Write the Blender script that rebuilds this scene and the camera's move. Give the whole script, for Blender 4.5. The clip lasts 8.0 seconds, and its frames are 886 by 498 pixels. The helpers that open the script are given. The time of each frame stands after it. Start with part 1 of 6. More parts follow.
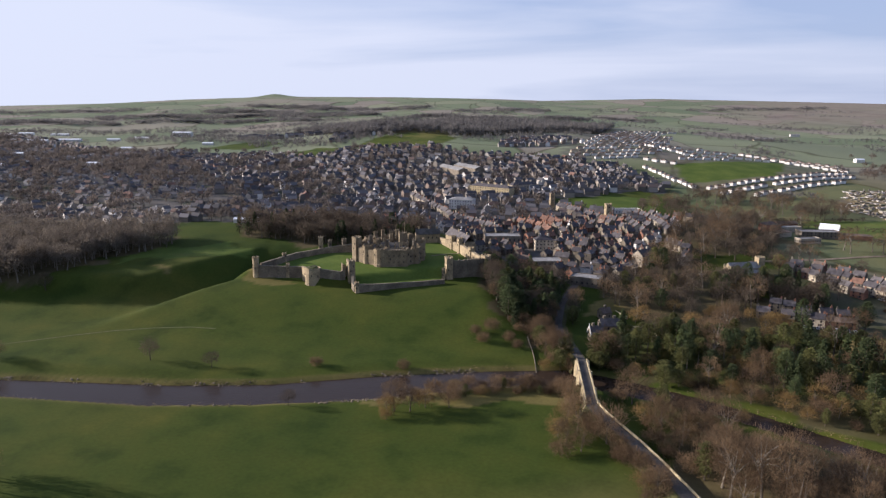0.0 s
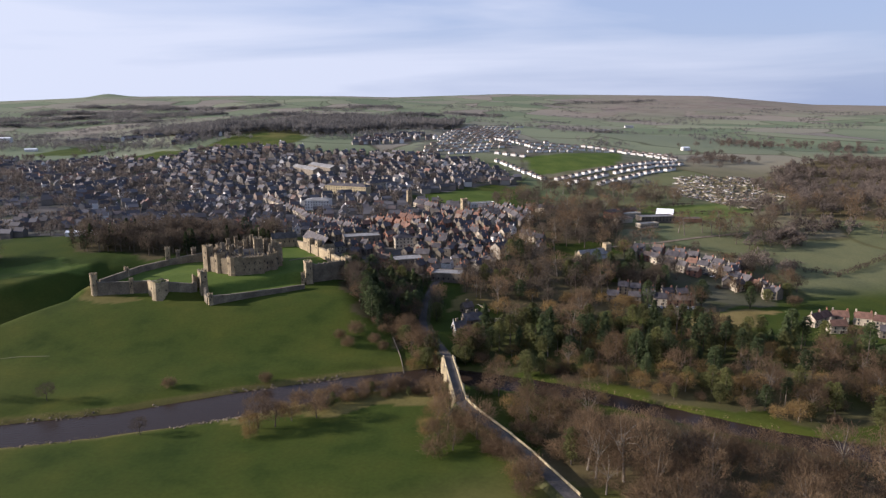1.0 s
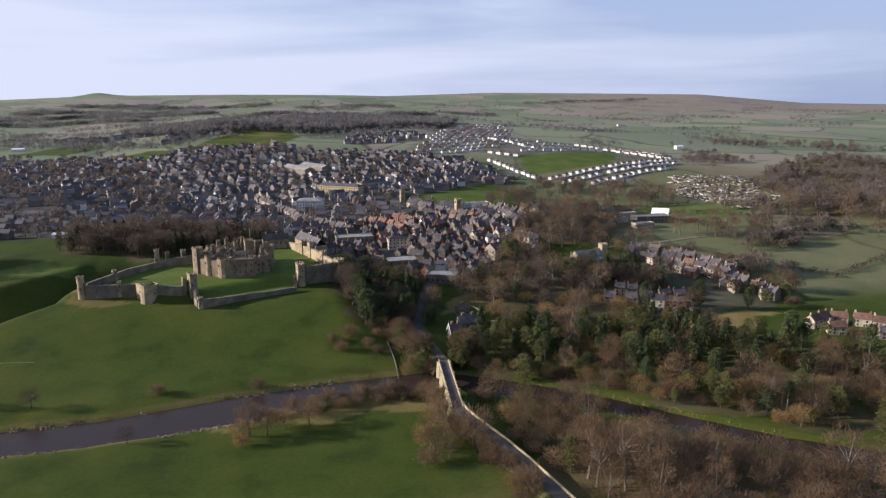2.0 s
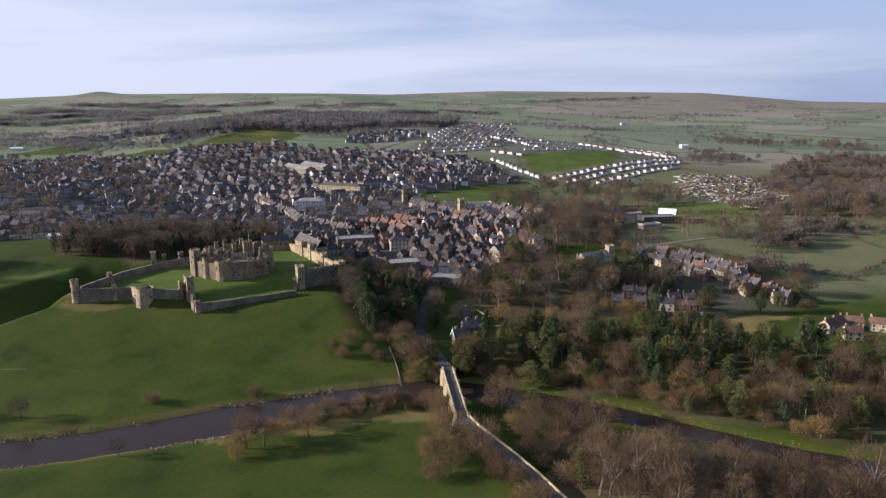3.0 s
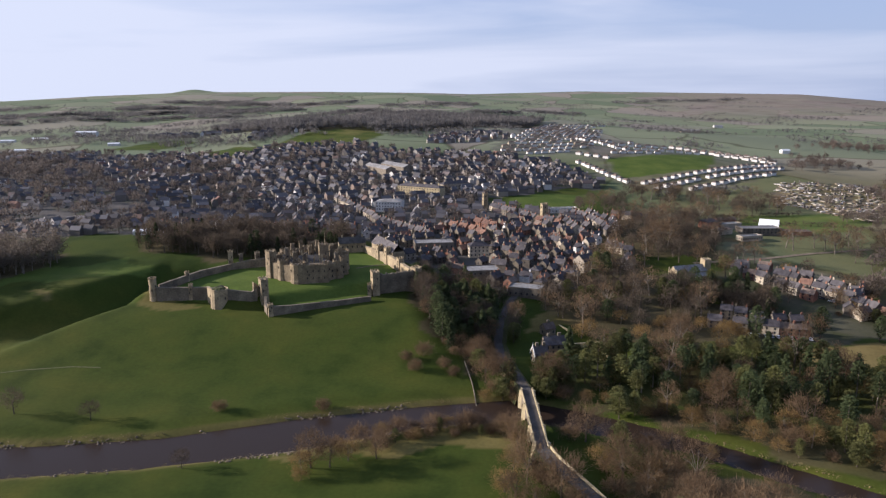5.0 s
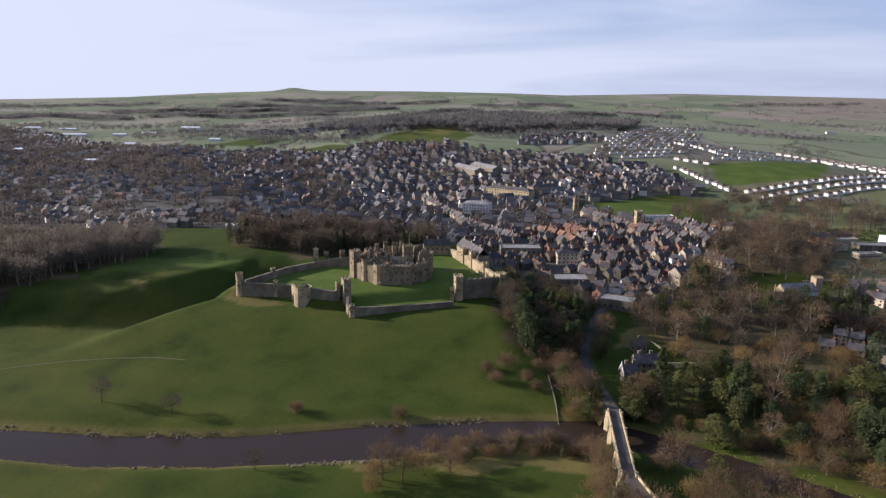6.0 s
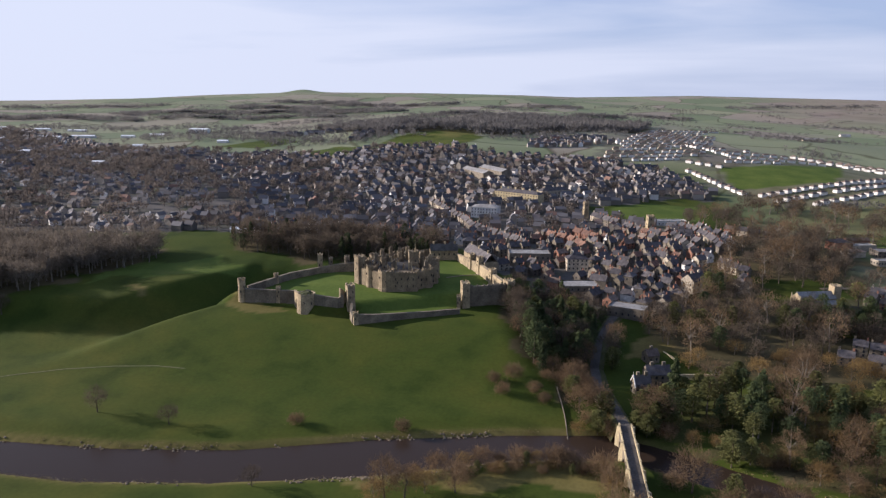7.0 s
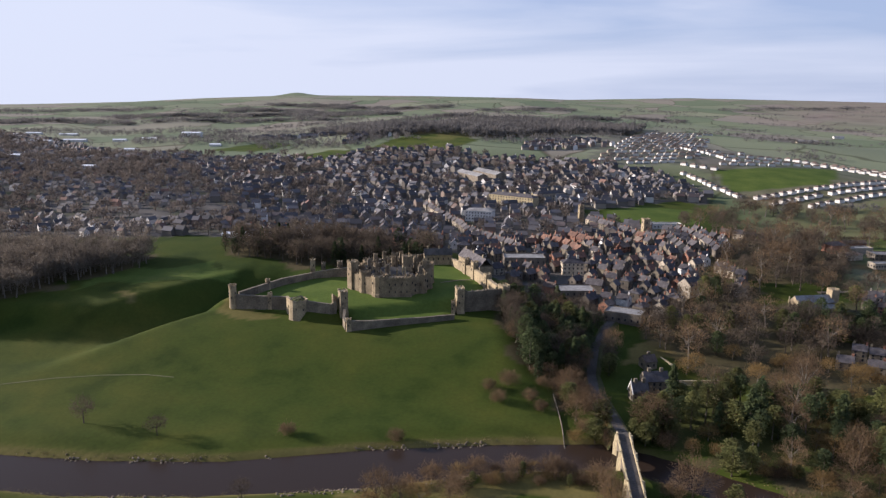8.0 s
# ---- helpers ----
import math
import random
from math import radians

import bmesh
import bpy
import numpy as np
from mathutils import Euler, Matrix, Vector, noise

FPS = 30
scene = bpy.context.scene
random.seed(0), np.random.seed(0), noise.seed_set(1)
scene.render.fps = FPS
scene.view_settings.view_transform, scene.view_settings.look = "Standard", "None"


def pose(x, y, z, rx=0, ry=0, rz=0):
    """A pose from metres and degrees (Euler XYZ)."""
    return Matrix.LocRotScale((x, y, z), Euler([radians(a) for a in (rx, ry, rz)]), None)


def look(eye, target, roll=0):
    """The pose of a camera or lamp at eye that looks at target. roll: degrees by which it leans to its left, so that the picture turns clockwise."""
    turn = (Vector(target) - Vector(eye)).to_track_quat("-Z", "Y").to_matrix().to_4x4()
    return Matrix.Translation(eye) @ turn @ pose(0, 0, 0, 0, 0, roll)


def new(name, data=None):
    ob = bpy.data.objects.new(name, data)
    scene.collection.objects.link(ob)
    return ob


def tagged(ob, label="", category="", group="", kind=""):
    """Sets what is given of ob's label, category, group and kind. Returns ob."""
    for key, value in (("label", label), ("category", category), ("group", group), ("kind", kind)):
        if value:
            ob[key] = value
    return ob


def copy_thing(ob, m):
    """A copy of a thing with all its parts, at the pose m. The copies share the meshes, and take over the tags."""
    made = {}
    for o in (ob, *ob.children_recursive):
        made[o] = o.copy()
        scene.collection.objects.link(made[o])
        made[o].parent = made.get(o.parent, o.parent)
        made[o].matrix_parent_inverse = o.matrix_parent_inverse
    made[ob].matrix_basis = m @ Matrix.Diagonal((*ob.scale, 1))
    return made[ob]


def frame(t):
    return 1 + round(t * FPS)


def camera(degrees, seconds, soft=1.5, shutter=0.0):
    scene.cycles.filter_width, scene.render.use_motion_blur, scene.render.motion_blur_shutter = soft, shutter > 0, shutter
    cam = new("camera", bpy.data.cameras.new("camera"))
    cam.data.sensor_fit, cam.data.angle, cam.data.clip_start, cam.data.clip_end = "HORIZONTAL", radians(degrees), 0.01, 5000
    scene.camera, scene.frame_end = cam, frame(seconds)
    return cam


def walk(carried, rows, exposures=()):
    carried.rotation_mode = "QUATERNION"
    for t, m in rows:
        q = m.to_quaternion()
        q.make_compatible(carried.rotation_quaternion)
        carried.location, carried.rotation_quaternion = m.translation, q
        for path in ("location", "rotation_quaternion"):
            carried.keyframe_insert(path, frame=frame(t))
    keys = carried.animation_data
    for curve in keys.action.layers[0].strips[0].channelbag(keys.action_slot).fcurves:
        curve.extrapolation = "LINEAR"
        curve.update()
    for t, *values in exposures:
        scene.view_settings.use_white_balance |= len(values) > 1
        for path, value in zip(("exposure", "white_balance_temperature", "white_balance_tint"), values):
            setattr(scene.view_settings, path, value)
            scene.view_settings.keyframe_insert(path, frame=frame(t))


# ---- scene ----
cam = camera(64.45, 8.0, soft=1.35)
# seconds, place, (yaw, pitch, roll)
PATH = [
    (0, (0.00, 0.00, 140.00), (-0.00, -11.77, -0.48)),
    (0.5, (1.16, 3.22, 140.50), (-3.73, -11.87, -0.24)),
    (0.7, (0.86, 4.44, 140.66), (-7.80, -11.92, 0.09)),
    (1, (0.43, 6.50, 140.85), (-11.80, -12.01, 0.33)),
    (1.5, (0.82, 10.87, 140.79), (-12.43, -12.05, 0.42)),
    (1.7, (0.59, 12.00, 140.95), (-12.47, -12.07, 0.40)),
    (2.8, (1.38, 23.56, 141.05), (-12.36, -12.21, 0.36)),
    (3, (2.09, 26.33, 140.85), (-12.31, -12.23, 0.40)),
    (3.5, (3.23, 32.37, 140.60), (-8.58, -12.17, 0.13)),
    (4, (4.04, 38.06, 140.35), (-6.46, -12.14, 0.00)),
    (4.2, (4.54, 40.12, 140.67), (-6.27, -12.21, 0.11)),
    (5.3, (5.40, 53.59, 141.07), (-4.91, -12.24, -0.18)),
    (5.5, (6.18, 56.48, 140.88), (-2.84, -12.23, -0.30)),
    (5.8, (6.35, 60.60, 140.92), (0.40, -12.24, -0.52)),
    (6, (6.55, 63.24, 140.93), (1.68, -12.24, -0.63)),
    (6.5, (7.56, 68.88, 140.93), (2.64, -12.17, -0.70)),
    (7, (7.82, 74.00, 141.22), (2.46, -12.11, -0.69)),
    (7.5, (7.94, 77.65, 141.45), (2.21, -12.03, -0.63)),
    (8, (7.91, 79.84, 141.34), (1.99, -11.89, -0.57)),
]
walk(cam, [(t, pose(*p, 90 + a[1], a[2], a[0])) for t, p, a in PATH], [(0.0, 0.79, 5900, 20), (3.0, 0.78, 5840, 20), (5.5, 0.775, 5860, 20), (8.0, 0.77, 5900, 20)])

# ---- daylight: a low winter sun from the east, thin streaks of cloud ----
SUN_AZ, SUN_UP = -78.0, 18.5  # degrees from +y towards +x, and above the horizon
world = bpy.data.worlds.new("sky")
scene.world = world
world.use_nodes = True
wn, wl = world.node_tree.nodes, world.node_tree.links
wn.clear()
sky = wn.new("ShaderNodeTexSky")
sky.sky_type, sky.sun_disc = "NISHITA", False
sky.sun_elevation, sky.sun_rotation = radians(SUN_UP), radians(SUN_AZ)
sky.altitude, sky.air_density, sky.dust_density, sky.ozone_density = 150, 1.0, 2.0, 1.5
coord = wn.new("ShaderNodeTexCoord")
stretch = wn.new("ShaderNodeMapping")
stretch.inputs["Rotation"].default_value = (0.03, 0.05, 0.5)
stretch.inputs["Scale"].default_value = (1.0, 1.0, 9.0)
wl.new(coord.outputs["Generated"], stretch.inputs["Vector"])
streak = wn.new("ShaderNodeTexNoise")
streak.inputs["Scale"].default_value, streak.inputs["Detail"].default_value, streak.inputs["Roughness"].default_value = 1.3, 6.0, 0.5
streak.inputs["Distortion"].default_value = 0.35
wl.new(stretch.outputs["Vector"], streak.inputs["Vector"])
# thin cloud thickens towards the horizon and towards the sun; overhead the sky is clear
axes = wn.new("ShaderNodeSeparateXYZ")
wl.new(coord.outputs["Generated"], axes.inputs["Vector"])
veil = wn.new("ShaderNodeMapRange")
veil.inputs["From Min"].default_value, veil.inputs["From Max"].default_value = 0.02, 0.17
veil.inputs["To Min"].default_value, veil.inputs["To Max"].default_value = 0.24, 0.02
wl.new(axes.outputs["Z"], veil.inputs["Value"])
east = wn.new("ShaderNodeMath")
east.operation = "MULTIPLY_ADD"
east.inputs[1].default_value = -0.42
wl.new(axes.outputs["X"], east.inputs[0])
wl.new(veil.outputs["Result"], east.inputs[2])
thick = wn.new("ShaderNodeMath")
thick.operation = "ADD"
wl.new(streak.outputs["Fac"], thick.inputs[0])
wl.new(east.outputs["Value"], thick.inputs[1])
ramp = wn.new("ShaderNodeValToRGB")
ramp.color_ramp.elements[0].position, ramp.color_ramp.elements[0].color = 0.50, (0.22, 0.22, 0.22, 1)
ramp.color_ramp.elements[1].position, ramp.color_ramp.elements[1].color = 0.74, (0.96, 0.96, 0.96, 1)
wl.new(thick.outputs["Value"], ramp.inputs["Fac"])
dome = wn.new("ShaderNodeMapRange")
dome.inputs["From Min"].default_value, dome.inputs["From Max"].default_value = 0.15, 0.4
dome.inputs["To Min"].default_value, dome.inputs["To Max"].default_value = 1.0, 0.4
wl.new(axes.outputs["Z"], dome.inputs["Value"])
share_ = wn.new("ShaderNodeMath")
share_.operation = "MULTIPLY"
wl.new(ramp.outputs["Color"], share_.inputs[0])
wl.new(dome.outputs["Result"], share_.inputs[1])
blue = wn.new("ShaderNodeMix")
blue.data_type = "RGBA"
blue.inputs["A"].default_value, blue.inputs["B"].default_value = (4.3, 5.7, 8.3, 1), (3.0, 4.3, 7.0, 1)
dome2 = wn.new("ShaderNodeMapRange")
dome2.inputs["From Min"].default_value, dome2.inputs["From Max"].default_value = 0.06, 0.36
wl.new(axes.outputs["Z"], dome2.inputs["Value"])
wl.new(dome2.outputs["Result"], blue.inputs["Factor"])
clear = wn.new("ShaderNodeMix")
clear.data_type = "RGBA"
clear.inputs["Factor"].default_value = 0.6
wl.new(sky.outputs["Color"], clear.inputs["A"])
wl.new(blue.outputs["Result"], clear.inputs["B"])
cloud = wn.new("ShaderNodeMix")
cloud.data_type = "RGBA"
cloud.inputs["B"].default_value = (7.0, 7.45, 7.95, 1)
wl.new(share_.outputs["Value"], cloud.inputs["Factor"])
wl.new(clear.outputs["Result"], cloud.inputs["A"])
back = wn.new("ShaderNodeBackground")
back.inputs["Strength"].default_value = 0.0585
# the northern half, away from the sun, is dimmer
away = wn.new("ShaderNodeMapRange")
away.inputs["From Min"].default_value, away.inputs["From Max"].default_value = -0.5, 0.45
away.inputs["To Min"].default_value, away.inputs["To Max"].default_value = 0.88, 1.0
wl.new(axes.outputs["Y"], away.inputs["Value"])
west = wn.new("ShaderNodeMapRange")
west.inputs["From Min"].default_value, west.inputs["From Max"].default_value = -0.5, 0.6
west.inputs["To Min"].default_value, west.inputs["To Max"].default_value = 1.08, 1.0
wl.new(axes.outputs["X"], west.inputs["Value"])
both = wn.new("ShaderNodeMath")
both.operation = "MULTIPLY"
wl.new(west.outputs["Result"], both.inputs[0])
wl.new(away.outputs["Result"], both.inputs[1])
dim = wn.new("ShaderNodeVectorMath")
dim.operation = "SCALE"
wl.new(cloud.outputs["Result"], dim.inputs[0])
wl.new(both.outputs["Value"], dim.inputs["Scale"])
wl.new(dim.outputs["Vector"], back.inputs["Color"])
wout = wn.new("ShaderNodeOutputWorld")
wl.new(back.outputs["Background"], wout.inputs["Surface"])

sun = new("sun", bpy.data.lights.new("sun", "SUN"))
sun.data.energy, sun.data.angle, sun.data.color = 5.0, radians(0.55), (1.0, 0.89, 0.72)
az, up = radians(SUN_AZ), radians(SUN_UP)
sun.matrix_world = look((-300 , 500, 400), Vector((-300, 500, 400)) - Vector((math.sin(az) * math.cos(up), math.cos(az) * math.cos(up), math.sin(up))))

# ---- materials ----
def material(name, rough=0.9, metallic=0.0):
    m = bpy.data.materials.new(name)
    m.use_nodes = True
    b = m.node_tree.nodes["Principled BSDF"]
    b.inputs["Roughness"].default_value, b.inputs["Metallic"].default_value = rough, metallic
    b.inputs["Specular IOR Level"].default_value = 0.25
    return m, m.node_tree.nodes, m.node_tree.links, b


def noise_at(nodes, links, scale, detail=4.0, stretch=None):
    c = nodes.new("ShaderNodeTexCoord")
    n = nodes.new("ShaderNodeTexNoise")
    n.inputs["Scale"].default_value, n.inputs["Detail"].default_value = scale, detail
    if stretch:
        p = nodes.new("ShaderNodeMapping")
        p.inputs["Scale"].default_value = stretch
        links.new(c.outputs["Object"], p.inputs["Vector"])
        links.new(p.outputs["Vector"], n.inputs["Vector"])
    else:
        links.new(c.outputs["Object"], n.inputs["Vector"])
    return n


def ramp_of(nodes, links, socket, stops):
    r = nodes.new("ShaderNodeValToRGB")
    e = r.color_ramp.elements
    while len(e) < len(stops):
        e.new(0.5)
    for k, (p, c) in enumerate(stops):
        e[k].position, e[k].color = p, (*c, 1)
    links.new(socket, r.inputs["Fac"])
    return r.outputs["Color"]


def mixed(nodes, links, fac, a, b, how="MIX"):
    m = nodes.new("ShaderNodeMix")
    m.data_type, m.blend_type = "RGBA", how
    for key, v in (("Factor", fac), ("A", a), ("B", b)):
        if isinstance(v, (int, float)):
            m.inputs[key].default_value = v
        elif isinstance(v, tuple):
            m.inputs[key].default_value = (*v, 1)
        else:
            links.new(v, m.inputs[key])
    return m.outputs["Result"]


def mottled(name, dark, light, scale=0.4, fine=3.0, rough=0.9, bump=0.3, island=False, spread=0.25, stretch=None, thin=0.0):
    """A weathered surface: blotches, grain and a shift of tone from thing to thing."""
    m, n, l, b = material(name, rough)
    big, small = noise_at(n, l, scale, 3.0, stretch), noise_at(n, l, fine, 5.0, stretch)
    c = ramp_of(n, l, big.outputs["Fac"], [(0.3, dark), (0.7, light)])
    g = ramp_of(n, l, small.outputs["Fac"], [(0.25, (0.62, 0.62, 0.62)), (0.75, (1.3, 1.3, 1.3))])
    c = mixed(n, l, 1.0, c, g, "MULTIPLY")
    if island:
        src = n.new("ShaderNodeNewGeometry").outputs["Random Per Island"]
    else:
        src = n.new("ShaderNodeObjectInfo").outputs["Random"]
    v = ramp_of(n, l, src, [(0.0, (1 - spread, 1 - spread, 1 - spread * 0.9)), (1.0, (1 + spread, 1 + spread * 0.95, 1 + spread * 0.8))])
    colour = mixed(n, l, 1.0, c, v, "MULTIPLY")
    l.new(colour, b.inputs["Base Color"])
    if thin:
        # leaves and sprays of twigs let light through
        t, both = n.new("ShaderNodeBsdfTranslucent"), n.new("ShaderNodeMixShader")
        l.new(colour, t.inputs["Color"])
        both.inputs["Fac"].default_value = thin
        l.new(b.outputs["BSDF"], both.inputs[1])
        l.new(t.outputs["BSDF"], both.inputs[2])
        l.new(both.outputs["Shader"], n["Material Output"].inputs["Surface"])
        b.inputs["Specular IOR Level"].default_value = 0.08
    if bump:
        k = n.new("ShaderNodeBump")
        k.inputs["Strength"].default_value, k.inputs["Distance"].default_value = bump, 0.1
        l.new(small.outputs["Fac"], k.inputs["Height"])
        l.new(k.outputs["Normal"], b.inputs["Normal"])
    return m


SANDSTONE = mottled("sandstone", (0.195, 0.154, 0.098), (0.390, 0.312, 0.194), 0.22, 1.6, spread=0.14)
# darker copy of the sandstone; on castle walls it stands in for shade
DARKSTONE = mottled("dark_sandstone", (0.115, 0.096, 0.071), (0.212, 0.177, 0.126), 0.2, 1.4, spread=0.1)
KEEPSTONE = mottled("keep_stone", (0.128, 0.100, 0.066), (0.268, 0.212, 0.134), 0.2, 1.5, spread=0.16)
PALESTONE = mottled("pale_ashlar", (0.350, 0.288, 0.172), (0.510, 0.420, 0.252), 0.25, 1.5, spread=0.1)
LEAD = mottled("lead_roof", (0.050, 0.047, 0.043), (0.11, 0.102, 0.092), 0.3, 2.0, rough=0.85, spread=0.1)
HOUSE_STONE = mottled("house_stone", (0.096, 0.082, 0.066), (0.186, 0.160, 0.126), 0.25, 2.0, spread=0.3)
HOUSE_RENDER = mottled("white_render", (0.52, 0.50, 0.465), (0.72, 0.70, 0.655), 0.2, 1.5, spread=0.1, bump=0.1)
HOUSE_CREAM = mottled("cream_render", (0.30, 0.255, 0.19), (0.46, 0.40, 0.305), 0.2, 1.5, spread=0.2, bump=0.1)
HOUSE_BRICK = mottled("red_brick", (0.16, 0.078, 0.055), (0.27, 0.138, 0.092), 0.3, 2.5, spread=0.25)
SLATE = mottled("slate", (0.046, 0.042, 0.044), (0.104, 0.095, 0.098), 0.35, 2.2, rough=0.85, spread=0.4)
PANTILE = mottled("red_pantile", (0.105, 0.060, 0.045), (0.185, 0.106, 0.076), 0.4, 2.5, spread=0.3)
BROWNTILE = mottled("brown_tile", (0.095, 0.070, 0.056), (0.180, 0.138, 0.112), 0.4, 2.5, spread=0.3)
PANE = mottled("window_glass", (0.02, 0.022, 0.026), (0.05, 0.052, 0.06), 1.0, 3.0, rough=0.12, bump=0, spread=0.3)
WHITE_SHEET = mottled("white_sheet_roof", (0.72, 0.73, 0.74), (0.83, 0.84, 0.85), 0.1, 0.8, rough=0.45, bump=0, spread=0.03)
GREY_SHEET = mottled("grey_sheet_roof", (0.15, 0.145, 0.14), (0.27, 0.265, 0.255), 0.1, 0.8, rough=0.85, bump=0, spread=0.2)
ASPHALT = mottled("asphalt", (0.058, 0.052, 0.047), (0.098, 0.088, 0.079), 0.15, 1.2, spread=0.02)
TRACK = mottled("worn_track", (0.078, 0.086, 0.030), (0.120, 0.118, 0.050), 0.2, 1.5, spread=0.02)
BARK = mottled("bark", (0.066, 0.053, 0.040), (0.138, 0.112, 0.086), 0.5, 3.0, spread=0.25)
PALEBARK = mottled("pale_bark", (0.115, 0.098, 0.078), (0.205, 0.178, 0.142), 0.5, 3.0, spread=0.2)
TWIG = mottled("bare_twigs", (0.120, 0.081, 0.048), (0.216, 0.148, 0.087), 0.12, 0.6, bump=0, spread=0.22, thin=0.42)
VALLEY_TWIG = mottled("valley_twigs", (0.118, 0.095, 0.078), (0.210, 0.170, 0.138), 0.02, 0.3, bump=0, island=True, spread=0.12, thin=0.42)
# greyer and paler than TWIG_DARK, to stand in for haze over the eastern wood
HAZED_TWIG = mottled("grey_twigs", (0.108, 0.091, 0.074), (0.193, 0.163, 0.130), 0.12, 0.6, bump=0, spread=0.2, thin=0.42)
TWIG_DARK = mottled("dark_twigs", (0.070, 0.056, 0.042), (0.132, 0.104, 0.076), 0.12, 0.6, bump=0, spread=0.22, thin=0.42)
WILLOW = mottled("ochre_twigs", (0.180, 0.120, 0.050), (0.312, 0.211, 0.089), 0.15, 0.7, bump=0, spread=0.2, thin=0.42)
NEEDLE = mottled("evergreen_leaves", (0.041, 0.059, 0.028), (0.098, 0.119, 0.050), 0.2, 0.9, bump=0, spread=0.3, thin=0.3)
IVY = mottled("olive_leaves", (0.087, 0.095, 0.035), (0.171, 0.168, 0.062), 0.2, 0.9, bump=0, spread=0.25, thin=0.35)
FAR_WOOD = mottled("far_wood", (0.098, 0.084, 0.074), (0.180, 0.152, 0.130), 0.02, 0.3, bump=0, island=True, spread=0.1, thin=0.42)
# greyed, lifted tone: haze over the far woods put into their colour
FAR_HILL = mottled("hazed_hill_wood", (0.112, 0.108, 0.106), (0.195, 0.182, 0.168), 0.012, 0.2, bump=0, island=True, spread=0.12, thin=0.42)
GRASSBANK = mottled("rough_grass", (0.040, 0.047, 0.014), (0.075, 0.070, 0.026), 0.12, 0.9, spread=0.02)
GRAVEL = mottled("gravel_bank", (0.12, 0.095, 0.065), (0.24, 0.19, 0.13), 0.15, 1.2, spread=0.02)


def ground_material():
    """Pasture, woodland floor, town ground, and a patchwork of far fields; the cover is an attribute of the sheet."""
    m, n, l, b = material("ground_cover", 0.95)
    b.inputs["Specular IOR Level"].default_value = 0.06
    cover = n.new("ShaderNodeAttribute")
    cover.attribute_name = "cover"
    part_ = n.new("ShaderNodeSeparateColor")
    l.new(cover.outputs["Color"], part_.inputs["Color"])
    broad, middle, fine = noise_at(n, l, 0.008, 4.0), noise_at(n, l, 0.045, 5.0), noise_at(n, l, 0.6, 4.0)
    grass = ramp_of(n, l, broad.outputs["Fac"], [(0.3, (0.031, 0.048, 0.0085)), (0.5, (0.043, 0.059, 0.010)), (0.7, (0.061, 0.068, 0.013))])
    blot = ramp_of(n, l, middle.outputs["Fac"], [(0.3, (0.64, 0.72, 0.72)), (0.48, (1.0, 1.0, 1.0)), (0.6, (1.12, 1.04, 1.05)), (0.72, (1.36, 1.16, 1.15))])
    grass = mixed(n, l, 1.0, grass, blot, "MULTIPLY")
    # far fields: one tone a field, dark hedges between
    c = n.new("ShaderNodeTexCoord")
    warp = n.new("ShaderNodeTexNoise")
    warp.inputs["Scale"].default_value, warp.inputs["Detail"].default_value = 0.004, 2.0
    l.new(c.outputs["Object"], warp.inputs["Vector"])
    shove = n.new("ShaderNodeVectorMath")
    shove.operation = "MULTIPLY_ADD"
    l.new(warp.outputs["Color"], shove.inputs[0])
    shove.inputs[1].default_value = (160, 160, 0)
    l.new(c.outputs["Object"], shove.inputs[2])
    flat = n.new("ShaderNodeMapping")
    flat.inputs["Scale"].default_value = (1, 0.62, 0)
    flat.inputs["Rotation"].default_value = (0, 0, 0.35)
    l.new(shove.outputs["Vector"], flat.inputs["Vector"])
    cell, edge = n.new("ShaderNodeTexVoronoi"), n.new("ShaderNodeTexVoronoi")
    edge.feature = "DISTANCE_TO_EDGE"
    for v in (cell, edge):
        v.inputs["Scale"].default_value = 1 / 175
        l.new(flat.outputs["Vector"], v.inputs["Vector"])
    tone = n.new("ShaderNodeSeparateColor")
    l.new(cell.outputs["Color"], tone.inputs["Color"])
    # pale, greyed tones put the far haze into the field colours
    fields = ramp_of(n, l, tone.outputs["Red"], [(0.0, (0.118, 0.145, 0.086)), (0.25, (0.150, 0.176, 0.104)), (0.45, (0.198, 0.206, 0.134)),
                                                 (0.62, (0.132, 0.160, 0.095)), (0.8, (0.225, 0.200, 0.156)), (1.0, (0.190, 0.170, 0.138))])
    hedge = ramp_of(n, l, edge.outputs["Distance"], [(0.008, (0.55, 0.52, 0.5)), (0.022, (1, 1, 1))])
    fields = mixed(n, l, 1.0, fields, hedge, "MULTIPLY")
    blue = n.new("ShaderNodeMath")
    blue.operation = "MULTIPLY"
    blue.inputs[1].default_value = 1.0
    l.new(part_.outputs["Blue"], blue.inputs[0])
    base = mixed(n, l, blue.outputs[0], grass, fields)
    # woodland floor, its brown darkened to stand in for the trees' shade
    floor = ramp_of(n, l, middle.outputs["Fac"], [(0.3, (0.052, 0.046, 0.022)), (0.7, (0.098, 0.080, 0.042))])
    base = mixed(n, l, part_.outputs["Red"], base, floor)
    street = ramp_of(n, l, middle.outputs["Fac"], [(0.32, (0.055, 0.060, 0.035)), (0.5, (0.085, 0.080, 0.075)), (0.68, (0.115, 0.105, 0.095))])
    base = mixed(n, l, part_.outputs["Green"], base, street)
    dry = ramp_of(n, l, middle.outputs["Fac"], [(0.3, (0.15, 0.110, 0.042)), (0.7, (0.23, 0.172, 0.070))])
    base = mixed(n, l, cover.outputs["Alpha"], base, dry)
    mown = n.new("ShaderNodeAttribute")
    mown.attribute_name = "lawn"
